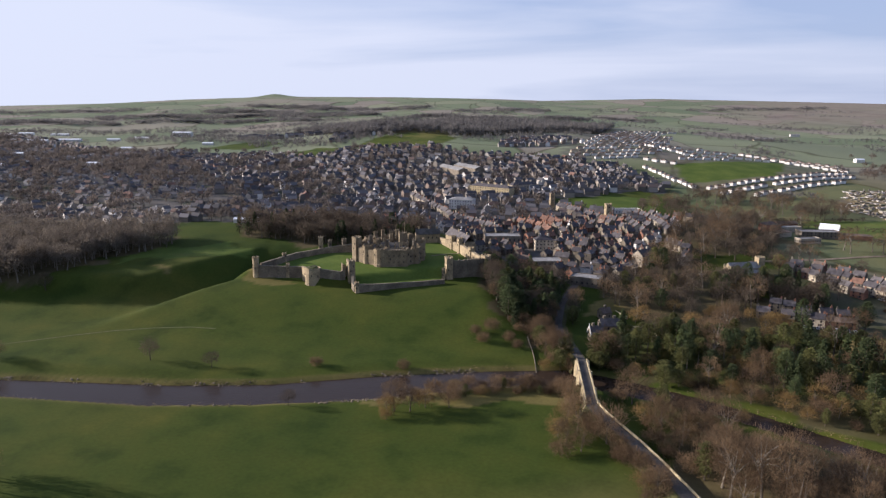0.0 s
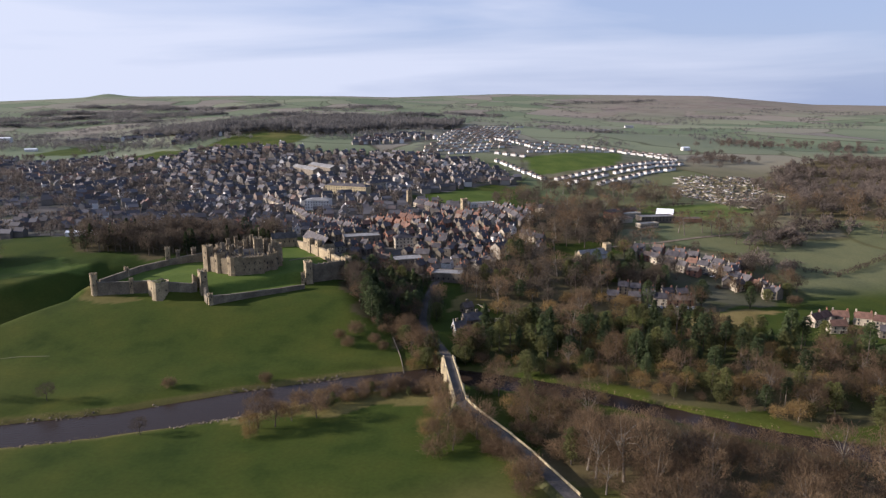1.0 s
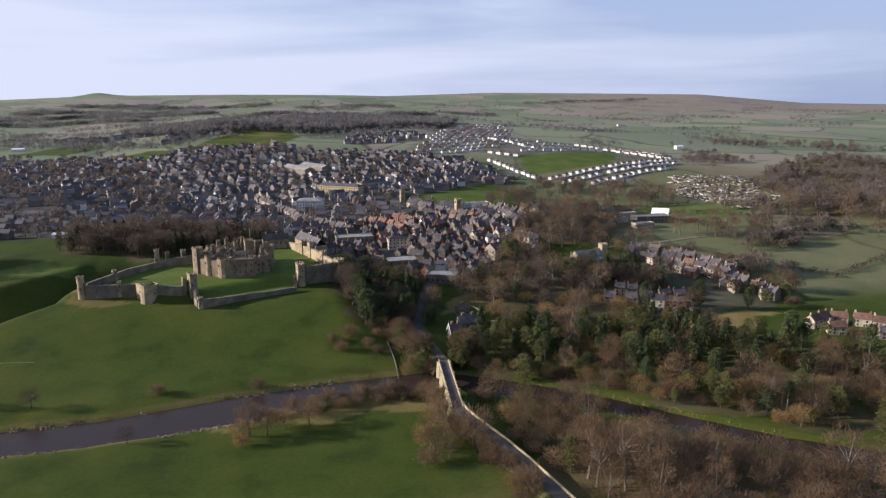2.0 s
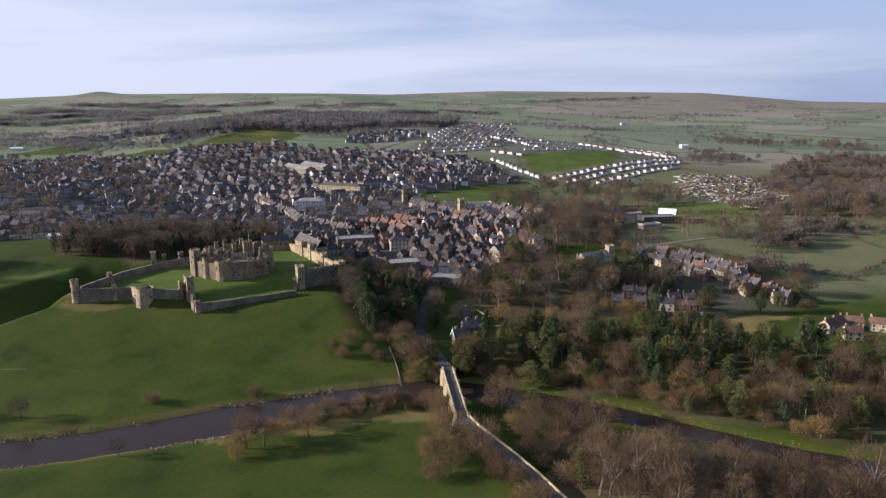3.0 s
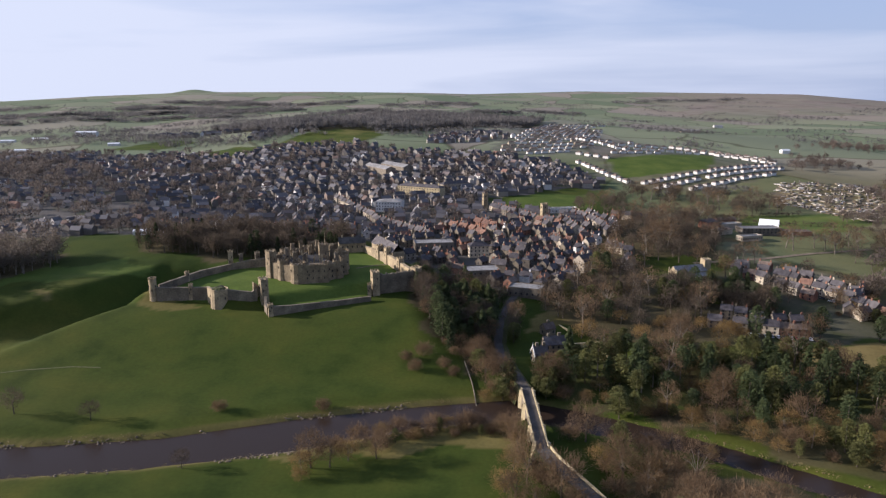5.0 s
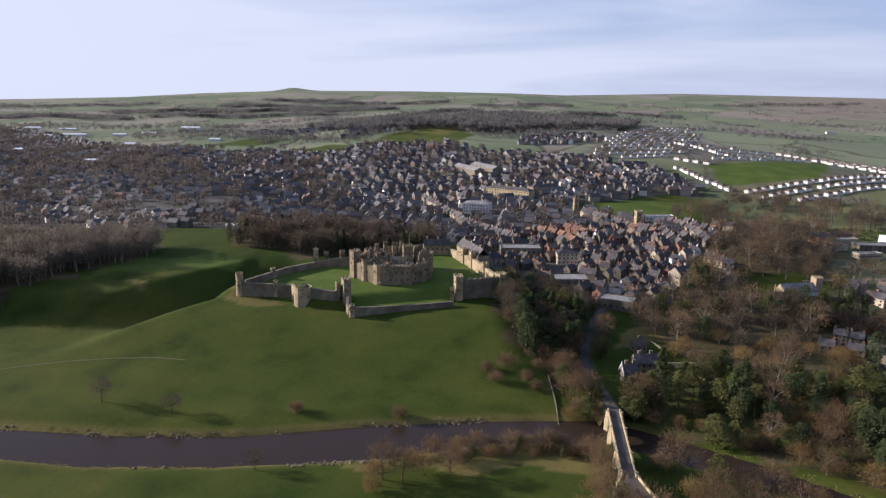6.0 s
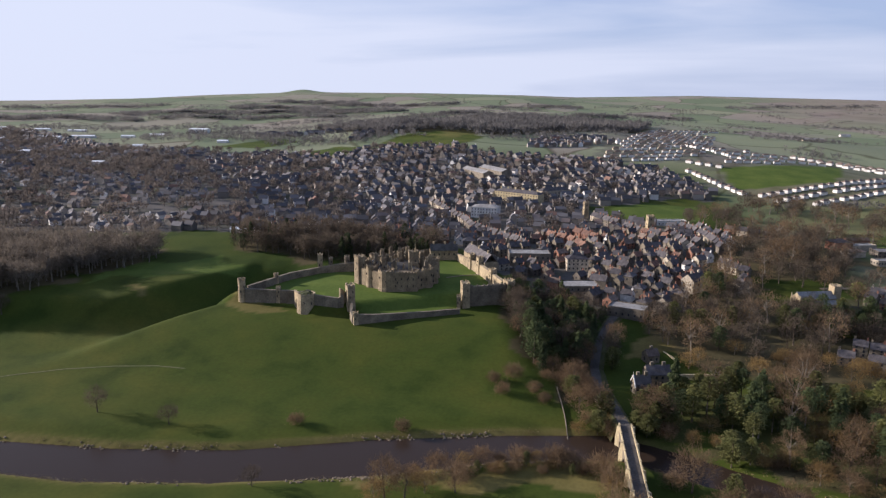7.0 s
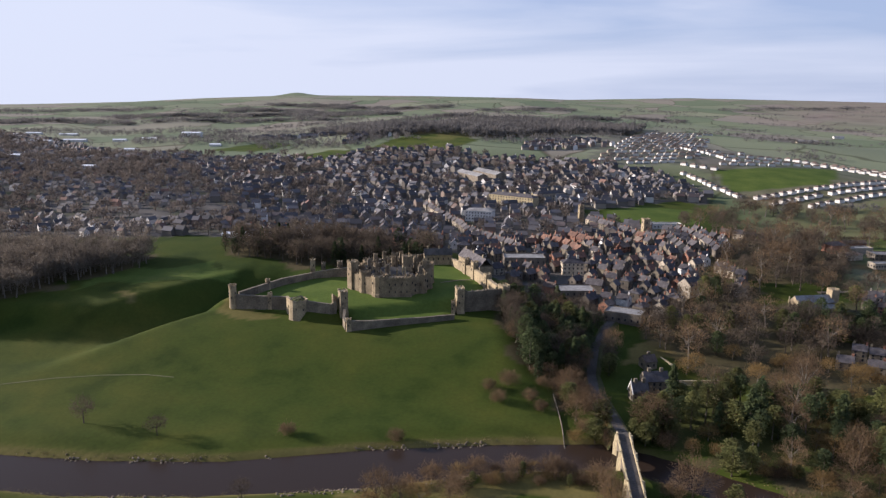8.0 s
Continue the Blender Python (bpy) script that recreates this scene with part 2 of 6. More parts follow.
    lawn = ramp_of(n, l, middle.outputs["Fac"], [(0.3, (0.058, 0.090, 0.018)), (0.7, (0.092, 0.124, 0.026))])
    base = mixed(n, l, mown.outputs["Fac"], base, lawn)
    wild = n.new("ShaderNodeAttribute")
    wild.attribute_name = "heath"
    heath = ramp_of(n, l, broad.outputs["Fac"], [(0.3, (0.165, 0.130, 0.108)), (0.5, (0.225, 0.185, 0.150)), (0.7, (0.180, 0.160, 0.115))])
    base = mixed(n, l, wild.outputs["Fac"], base, heath)
    grain = ramp_of(n, l, fine.outputs["Fac"], [(0.25, (0.88, 0.88, 0.88)), (0.75, (1.12, 1.12, 1.12))])
    l.new(mixed(n, l, 1.0, base, grain, "MULTIPLY"), b.inputs["Base Color"])
    k = n.new("ShaderNodeBump")
    k.inputs["Strength"].default_value, k.inputs["Distance"].default_value = 0.14, 0.6
    l.new(middle.outputs["Fac"], k.inputs["Height"])
    l.new(k.outputs["Normal"], b.inputs["Normal"])
    return m


def water_material():
    m, n, l, b = material("river_water", 0.2)
    b.inputs["Base Color"].default_value = (0.031, 0.021, 0.015, 1)
    b.inputs["Specular IOR Level"].default_value = 0.09
    w = noise_at(n, l, 0.35, 4.0, (1.0, 2.4, 1.0))
    k = n.new("ShaderNodeBump")
    k.inputs["Strength"].default_value, k.inputs["Distance"].default_value = 0.14, 0.25
    l.new(w.outputs["Fac"], k.inputs["Height"])
    l.new(k.outputs["Normal"], b.inputs["Normal"])
    return m


GROUND, WATER = ground_material(), water_material()

# ---- mesh helpers ----
class Shape:
    """Collects the faces of one part."""

    def __init__(self):
        self.v, self.f = [], []

    def loft(self, rings, close=True):
        """Joins rings of equal count, one above the other, with caps."""
        start, k = len(self.v), len(rings[0])
        for r in rings:
            self.v += [tuple(p) for p in r]
        for a in range(len(rings) - 1):
            for i in range(k):
                j = (i + 1) % k
                self.f.append((start + a * k + i, start + a * k + j, start + (a + 1) * k + j, start + (a + 1) * k + i))
        if close:
            self.f.append(tuple(start + i for i in reversed(range(k))))
            self.f.append(tuple(start + (len(rings) - 1) * k + i for i in range(k)))
        return self

    def box(self, x, y, z, w, d, h, a=0.0, taper=1.0):
        c, s = math.cos(radians(a)), math.sin(radians(a))
        def ring(zz, q):
            return [(x + q * (u * c - v * s), y + q * (u * s + v * c), zz) for u, v in ((-w / 2, -d / 2), (w / 2, -d / 2), (w / 2, d / 2), (-w / 2, d / 2))]
        return self.loft([ring(z, 1.0), ring(z + h, taper)])

    def round(self, x, y, z, r, h, k=14, r_top=None, turn=0.0):
        t = r if r_top is None else r_top
        ring = lambda zz, q: [(x + q * math.cos(turn + math.tau * i / k), y + q * math.sin(turn + math.tau * i / k), zz) for i in range(k)]
        return self.loft([ring(z, r), ring(z + h, max(t, 0.02))])

    def gable(self, x, y, z, w, d, h, a=0.0, over=0.35):
        """A pitched roof with its ridge along w, a slab of some thickness."""
        c, s = math.cos(radians(a)), math.sin(radians(a))
        put = lambda u, v, q: (x + u * c - v * s, y + u * s + v * c, z + q)
        e, o, t = w / 2 + over * 0.5, d / 2 + over, 0.22
        drop = over * h / (d / 2)
        start = len(self.v)
        for u in (-e, e):
            self.v += [put(u, -o, -drop), put(u, 0, h), put(u, o, -drop), put(u, o, -drop + t), put(u, 0, h + t * 1.2), put(u, -o, -drop + t)]
        for i in range(6):
            j = (i + 1) % 6
            self.f.append((start + i, start + j, start + 6 + j, start + 6 + i))
        self.f += [tuple(start + i for i in reversed(range(6))), tuple(start + 6 + i for i in range(6))]
        return self

    def hip(self, x, y, z, w, d, h, a=0.0, over=0.35):
        c, s = math.cos(radians(a)), math.sin(radians(a))
        put = lambda u, v, q: (x + u * c - v * s, y + u * s + v * c, z + q)
        e, o, r = w / 2 + over, d / 2 + over, max(w / 2 - d / 2, 0.4)
        start = len(self.v)
        self.v += [put(-e, -o, 0), put(e, -o, 0), put(e, o, 0), put(-e, o, 0), put(-r, 0, h), put(r, 0, h)]
        self.f += [(start, start + 1, start + 5, start + 4), (start + 1, start + 2, start + 5), (start + 2, start + 3, start + 4, start + 5), (start + 3, start, start + 4), (start + 3, start + 2, start + 1, start)]
        return self

    def tube(self, path, radii, k=5):
        rings = []
        for i, p in enumerate(path):
            p = Vector(p)
            q = Vector(path[min(i + 1, len(path) - 1)]) - Vector(path[max(i - 1, 0)])
            side = q.orthogonal().normalized()
            other = q.normalized().cross(side)
            rings.append([tuple(p + radii[i] * (side * math.cos(math.tau * j / k) + other * math.sin(math.tau * j / k))) for j in range(k)])
        return self.loft(rings)

    def mesh(self, name, mat):
        me = bpy.data.meshes.new(name)
        me.from_pydata(self.v, [], self.f)
        for m in mat if isinstance(mat, (list, tuple)) else (mat,):
            me.materials.append(m)
        me.update()
        return me


def part(name, shape, mat, parent=None, label=""):
    ob = new(name, shape.mesh(name, mat))
    ob.parent = parent
    return tagged(ob, label)


def thing(name, label, category, m=None, group="", kind=""):
    ob = new(name)
    ob.empty_display_size = 1.0
    if m is not None:
        ob.matrix_world = m
    return tagged(ob, label, category, group, kind)


def share(name, mesh, parent, m=None):
    """One more part on a mesh that exists."""
    ob = new(name, mesh)
    ob.parent = parent
    if m is not None:
        ob.matrix_local = m
    return ob


# ---- the land ----
def sstep(a, b, v):
    u = np.clip((v - a) / (b - a), 0, 1)
    return u * u * (3 - 2 * u)


RIVER_X = (-700, -300, -224, -136, -86, -29, 24, 70, 98, 129, 148, 169, 200, 260, 420, 700)
RIVER_FAR = (346, 340, 337, 331, 333, 346, 353, 356, 340, 318, 301, 279, 250, 210, 150, 120)
RIVER_NEAR = (325, 318, 314, 303, 306, 315, 330, 333, 316, 298, 278, 256, 227, 187, 127, 97)
RISE_Y = (330, 365, 420, 470, 560, 620, 750, 850, 950, 1050, 1150, 1400, 2000, 3000, 4200, 4950)
RISE_Z = (1.5, 2.5, 5, 12, 22, 27, 28, 36, 48, 61, 72, 84, 90, 106, 140, 165)
SKY_AZ = (-180, -60, -34, -31, -25, -20, -13.3, -4, 4, 8, 16.5, 26, 32, 39, 44, 60, 180)
SKY_UP = (0.1, -0.5, -0.52, -0.46, -0.27, 0.05, 0.33, 0.38, 0.3, 0.2, 0.4, 0.26, 0.15, -0.5, -0.6, -0.4, 0.1)


def soft_max(a, b, k=1.6):
    return np.maximum(a, b) + k * np.log1p(np.exp(-np.abs(a - b) / k)) * (np.minimum(a, b) > 0.5)


def banks(x):
    return np.interp(x, RIVER_X, RIVER_FAR), np.interp(x, RIVER_X, RIVER_NEAR)


def land(x, y):
    """Height of the ground over the river's level."""
    x, y = np.asarray(x, float), np.asarray(y, float)
    far, near = banks(x)
    r, az = np.hypot(x, y), np.degrees(np.arctan2(x, y))
    south = np.interp(y + 0 * x, RISE_Y, RISE_Z)
    south = south - 28 * sstep(800, 1250, y) * (1 - np.exp(-((x - 150) / 450) ** 2))
    south = south + 2.5 * np.sin(x / 61 + y / 143) * sstep(420, 700, y) + 6 * np.sin(x / 310 + 1) * np.sin(y / 270) * sstep(900, 1500, y)
    south = south + 13 * np.exp(-((x + 60) / 190) ** 2 - ((y - 1430) / 150) ** 2) * (y > 0)
    # the rim of hills
    rim = 140 + 4900 * np.tan(np.radians(np.interp(az, SKY_AZ, SKY_UP)))
    south = south + (rim - south) * sstep(2600, 4900, r)
    south = south + 17 * np.exp(-((x + 1075) / 85) ** 2 - ((y - 4600) / 150) ** 2)
    # the castle's mound, steep at its eastern flank
    front = sstep(352, 462, y + 0.10 * (x + 40)) ** 1.15
    side = sstep(-2, 36, x + 180 - 0.9 * (y - 470)) * (1 - sstep(20, 75, x + 0.1 * (y - 480)))
    mound = (1.5 + 16.5 * front + 2.5 * sstep(462, 500, y) + 5.0 * sstep(473, 480, y - np.where(np.abs(x + 25) < 60, 0.30 * (x + 30), 4.5))) * side
    # the ravine between the mound and the eastern terrace
    s = -(x + 150) * 0.811 + (y - 555) * 0.586
    cut = np.exp(-((s + 36) / 20) ** 2) * (1 - sstep(515, 575, y)) * sstep(436, 452, y) * (1 - sstep(-125, -100, x)) * sstep(-420, -330, x)
    south = south + (6 - south) * cut
    terrace = 3 + (21 - 0.07 * np.maximum(505 - y, 0)) * sstep(-34, 0, s) * sstep(444, 474, y)
    terrace = terrace * sstep(-640, -420, x) * (1 - sstep(-148, -120, x))
    south = soft_max(soft_max(south, mound), terrace)
    north = 2.2 + 1.2 * np.sin(x / 70 + 1) * np.sin(y / 55) + 0.012 * np.maximum(near - y, 0)
    north = np.where(r > 1500, north + (rim - north) * sstep(1500, 4900, r), north)
    z = np.where(y > (far + near) / 2, 1.4 + (south - 1.4) * sstep(0, 14, y - far), north)
    # river bed
    d = np.minimum(far - y, y - near)
    return z + (-1.3 - z) * sstep(-2.5, 2.5, d)


def z_at(x, y):
    return float(land(x, y))


def inside(x, y, ring):
    """Whether points lie in a ring of corners."""
    x, y = np.asarray(x, float), np.asarray(y, float)
    odd = np.zeros(x.shape, bool)
    for (x0, y0), (x1, y1) in zip(ring, ring[1:] + ring[:1]):
        hit = (y0 > y) != (y1 > y)
        odd ^= hit & (x < (x1 - x0) * (y - y0) / ((y1 - y0) if y1 != y0 else 1e-9) + x0)
    return odd


PARK_BELT = [(84, 358), (120, 349), (165, 330), (250, 304), (318, 292), (292, 330), (240, 368), (190, 390), (130, 398), (112, 384), (88, 380)]
RIVER_WOOD = [(93, 284), (128, 288), (150, 262), (200, 226), (300, 205), (420, 185), (420, 120), (200, 120), (105, 180), (96, 240)]
CASTLE_WOOD = [(30, 500), (31, 455), (40, 412), (53, 384), (66, 392), (70, 430), (88, 452), (66, 492)]
EAST_WOOD = [(-290, 462), (-266, 476), (-252, 502), (-240, 528), (-218, 546), (-226, 590), (-340, 580), (-480, 560), (-480, 470)]
KEEP_WOOD = [(-175, 592), (-100, 566), (-16, 588), (-14, 622), (-90, 640), (-180, 632)]
CHURCH_WOOD = [(105, 450), (160, 405), (220, 402), (250, 440), (205, 500), (190, 560), (150, 520), (120, 500)]
SCHOOL_WOOD = [(190, 560), (260, 545), (300, 600), (290, 650), (240, 700), (190, 640)]
WEST_WOOD = [(500, 596), (540, 566), (600, 600), (700, 690), (840, 810), (900, 920), (850, 985), (740, 940), (640, 870), (590, 790), (540, 700)]
NORTH_WOOD = [(275, 285), (420, 240), (440, 310), (360, 318), (318, 312)]
HILL_WOOD = [(-160, 1340), (60, 1330), (330, 1500), (420, 1750), (120, 1900), (-200, 1800), (-330, 1600)]
WOODS = [PARK_BELT, RIVER_WOOD, CASTLE_WOOD, EAST_WOOD, KEEP_WOOD, CHURCH_WOOD, SCHOOL_WOOD, WEST_WOOD, NORTH_WOOD, HILL_WOOD]
OLD_TOWN = [(12, 610), (32, 552), (70, 512), (104, 482), (140, 508), (185, 590), (190, 660), (180, 725), (130, 760), (130, 790), (235, 856), (268, 850), (284, 885), (262, 990), (190, 1056),
            (60, 1060), (-20, 1150), (-160, 1180), (-330, 1130), (-560, 1240), (-980, 1560), (-1100, 1200), (-700, 760), (-440, 640), (-180, 650), (-60, 640)]
ESTATE = [(178, 1060), (300, 1060), (330, 990), (288, 940), (315, 850), (400, 815), (580, 960), (540, 1160), (420, 1300), (440, 1520), (360, 1560), (240, 1330)]
ESTATE_GREEN = [(314, 905), (338, 1022), (522, 1072), (450, 946)]
SCHOOL_GREEN = [(140, 763), (152, 794), (192, 820), (251, 812), (232, 752), (180, 716)]
HILL_GREEN = [(-150, 1230), (-125, 1300), (10, 1420), (20, 1270), (-30, 1130)]
GREEN_A, GREEN_B = [(-275, 1130), (-215, 1240), (-150, 1200), (-190, 1110)], [(-420, 1230), (-360, 1390), (-300, 1340), (-340, 1220)]
CLEAR = [ESTATE_GREEN, SCHOOL_GREEN, HILL_GREEN, GREEN_A, GREEN_B]
VILLAGE = [(196, 424), (262, 404), (318, 412), (340, 462), (318, 490), (270, 522), (246, 510), (236, 460)]
ALLOTMENT = [(440, 770), (490, 855), (600, 855), (545, 700), (462, 648)]


def build_ground():
    az = np.concatenate([np.arange(-58, 58.01, 0.42), np.arange(63, 302, 5)])
    steps, r = [0.0], 60.0
    while r < 4960:
        steps.append(r)
        r += 60 if r < 130 else 2.6 if r < 420 else 3.0 if r < 560 else 4.0 if r < 640 else r * 0.0075
    steps[-1] = 4960
    rr, aa = np.meshgrid(np.array(steps[1:]), np.radians(az), indexing="ij")
    x, y = rr * np.sin(aa), rr * np.cos(aa)
    z = land(x, y)
    n, k = x.shape
    verts = np.stack([x, y, z], -1).reshape(-1, 3).tolist() + [(0, 0, z_at(0, 0))]
    faces = []
    for i in range(n - 1):
        for j in range(k):
            q = (j + 1) % k
            faces.append((i * k + j, i * k + q, (i + 1) * k + q, (i + 1) * k + j))
    faces += [(n * k, (j + 1) % k, j) for j in range(k)]
    me = bpy.data.meshes.new("ground")
    me.from_pydata(verts, [], faces)
    v = np.array(verts)
    vx, vy = v[:, 0], v[:, 1]
    jx = vx + 5 * np.sin(vy / 7.3) + 4 * np.sin(vx / 5.1 + 2)
    jy = vy + 5 * np.sin(vx / 6.7) + 3 * np.sin(vy / 4.9)
    wood = np.zeros(len(v))
    for ring in WOODS:
        wood = np.maximum(wood, inside(jx, jy, ring))
    wood *= np.where(inside(jx, jy, PARK_BELT), 0.35, 1.0)
    clear = np.zeros(len(v))
    for ring in CLEAR:
        clear = np.maximum(clear, inside(vx, vy, ring))
    town = np.maximum(inside(jx, jy, OLD_TOWN), np.maximum(0.55 * inside(jx, jy, ESTATE), inside(vx, vy, ALLOTMENT))) * (1 - clear)
    town = np.maximum(town, 0.35 * inside(jx, jy, VILLAGE))
    # field cover, with its haze-paled tones, sets in with distance
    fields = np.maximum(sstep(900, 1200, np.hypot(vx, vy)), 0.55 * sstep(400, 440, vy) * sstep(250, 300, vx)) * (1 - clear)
    far, near = banks(vx)
    edge = np.exp(-((np.maximum(np.maximum(vy - far, near - vy), 0) - 1.0) / 2.2) ** 2) * (vx > -500) * (1 - sstep(70, 110, vx))
    dry = np.clip(0.55 * edge + 0.45 * inside(jx, jy, [(-60, 1300), (10, 1425), (14, 1330), (-20, 1270)]) + 0.7 * inside(jx, jy, [(330, 668), (350, 690), (440, 690), (400, 662)])
                  + 0.5 * inside(jx, jy, [(-30, 318), (60, 336), (66, 312), (-10, 306), (-40, 310)]) + 0.45 * inside(jx, jy, [(-140, 482), (-132, 470), (-92, 460), (-96, 472), (-125, 486)]), 0, 1)
    moor = sstep(1900, 3000, vy) * sstep(18, 27, np.degrees(np.arctan2(vx, vy)))
    dry = np.maximum(dry, 0.8 * inside(jx, jy, [(222, 384), (262, 402), (300, 396), (285, 372), (250, 376)]))
    dry = np.maximum(dry, 0.3 * (1 - sstep(205, 250, vy - 0.2 * (vx - 40) + 4 * np.sin(vx / 13))) * sstep(-60, 40, vx) * (vx < 120))
    dry = np.maximum(dry, 0.7 * inside(vx, vy, ALLOTMENT) * (np.sin(vx / 3.1 + 2 * np.sin(vy / 9)) > 0.2))
    dry = np.maximum(dry, 0.6 * inside(jx, jy, [(96, 452), (122, 454), (122, 440), (98, 438)]))
    dry = np.maximum(dry, 0.24 * sstep(400, 440, vy) * sstep(300, 340, vx) * (1 - sstep(900, 1100, vy)) * (1 - clear))
    # park lawn: brown mottling, laid on heavier to paint in the trees' shadows
    park = inside(jx, jy, [(96, 336), (130, 326), (200, 256), (300, 214), (330, 290), (240, 306), (160, 330), (110, 350)])
    wood = np.maximum(wood, park * (0.7 + 0.3 * np.sin(vx / 13 + 1) * np.sin(vy / 9)))
    dry = np.maximum(dry, 0.6 * inside(jx, jy, [(-214, 534), (-196, 522), (-184, 530), (-200, 541)]))
    dry = np.maximum(dry, 0.5 * inside(vx, vy, [(-208, 494), (-196, 482), (-190, 485), (-202, 497)]))
    wood = np.maximum(wood, 0.6 * inside(jx, jy, VILLAGE))
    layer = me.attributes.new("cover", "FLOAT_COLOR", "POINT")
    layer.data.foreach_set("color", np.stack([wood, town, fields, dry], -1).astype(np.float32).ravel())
    mown = np.maximum(inside(vx, vy, [(-126, 487), (-92, 470), (-62, 470), (-40, 455), (0, 478), (26, 492), (2, 584), (-74, 556), (-104, 515)]), 0.8 * inside(jx, jy, [(-240, 500), (-168, 525), (-152, 552), (-180, 566), (-236, 540)]))
    for ring in CLEAR + [[(330, 640), (372, 705), (450, 700), (480, 650), (400, 610)]]:
        mown = np.maximum(mown, (0.3 if ring in (HILL_GREEN, GREEN_A, GREEN_B) else 0.8) * inside(vx, vy, ring))
    lawn = me.attributes.new("lawn", "FLOAT", "POINT")
    lawn.data.foreach_set("value", mown.astype(np.float32))
    heath = me.attributes.new("heath", "FLOAT", "POINT")
    heath.data.foreach_set("value", (0.85 * moor).astype(np.float32))
    me.materials.append(GROUND)
    me.polygons.foreach_set("use_smooth", np.ones(len(faces), bool))
    me.update()
    return tagged(new("ground", me), "rolling green pasture, town ground and far hedged fields", "ground", kind="structure")


def ribbon(name, label, category, line, width, mat, lift=0.25, step=4.0, kind="structure"):
    """A strip that lies on the land along a line of corners."""
    pts = []
    for (x0, y0), (x1, y1) in zip(line, line[1:]):
        k = max(1, int(math.hypot(x1 - x0, y1 - y0) / step))
        pts += [(x0 + (x1 - x0) * i / k, y0 + (y1 - y0) * i / k) for i in range(k)]
    pts.append(line[-1])
    s = Shape()
    for i, p in enumerate(pts):
        a, b = pts[max(i - 1, 0)], pts[min(i + 1, len(pts) - 1)]
        d = Vector((b[0] - a[0], b[1] - a[1])).normalized()
        for q in (-1, 1):
            x, y = p[0] - q * d.y * width / 2, p[1] + q * d.x * width / 2
            s.v.append((x, y, z_at(x, y) + lift))
    s.f = [(2 * i, 2 * i + 2, 2 * i + 3, 2 * i + 1) for i in range(len(pts) - 1)]
    return tagged(part(name, s, mat), label, category, kind=kind)


build_ground()
river = Shape()
for i in range(-180, 181):
    u = 4.0 * i
    far, near = banks(u)
    river.v += [(u, float(near) - 3, 0.0), (u, float(far) + 3, 0.0)]
river.f = [(2 * i, 2 * i + 2, 2 * i + 3, 2 * i + 1) for i in range(360)]
tagged(part("water", river, WATER), "brown slow river with faint ripples", "river", kind="structure")

# ---- bridge and roads ----
BRIDGE_A, BRIDGE_B, DECK = Vector((68.2, 294.5, 0)), Vector((74.2, 350.5, 0)), 7.6
ROAD_N = [(92, 196), (89.5, 215), (86, 232), (82.5, 247), (78.2, 262), (73, 277), (69.6, 287), (68.2, 294.5)]
ROAD_S = [(74.2, 350.5), (73.5, 372), (71, 396), (73, 420), (80, 450), (92, 478), (104, 500)]


def causeway(name, label, line, z0, z1, width, drop, landing=0):
    """A road on its own embankment; z runs from z0 to z1, or down to the ground at the corner called landing."""
    s, side = Shape(), Shape()
    k = len(line)
    for i, p in enumerate(line):
        a, b = line[max(i - 1, 0)], line[min(i + 1, k - 1)]
        d = Vector((b[0] - a[0], b[1] - a[1])).normalized()
        z = z0 + (z_at(*p) + 0.5 - z0) * sstep(0, landing, i) if landing else z0 + (z1 - z0) * sstep(0, k - 1, i)
        for q in (-1, 1):
            s.v.append((p[0] - q * d.y * width / 2, p[1] + q * d.x * width / 2, z))
        for q in (-1, 1):
            side.v += [(p[0] - q * d.y * (width / 2 + 0.8), p[1] + q * d.x * (width / 2 + 0.8), z - 0.06), (p[0] - q * d.y * (width / 2 + drop), p[1] + q * d.x * (width / 2 + drop), z_at(p[0], p[1]) - 0.8)]
    s.f = [(2 * i, 2 * i + 1, 2 * i + 3, 2 * i + 2) for i in range(k - 1)]
    for i in range(k - 1):
        a, b = 4 * i, 4 * i + 4
        side.f += [(a, a + 1, b + 1, b), (a + 2, b + 2, b + 3, a + 3), (a, b, b + 2, a + 2)]
    root = tagged(part(name, s, ASPHALT), label, "road", kind="structure")
    part("embankment", side, GRASSBANK, root, "rough grass bank")
    return root


causeway("road", "grey asphalt road on a low bank towards the bridge", ROAD_N, 4.2, DECK, 5.4, 3.6)
causeway("road", "shaded asphalt road from the bridge up to the town", ROAD_S, DECK, 0.0, 4.6, 4.0, 3)


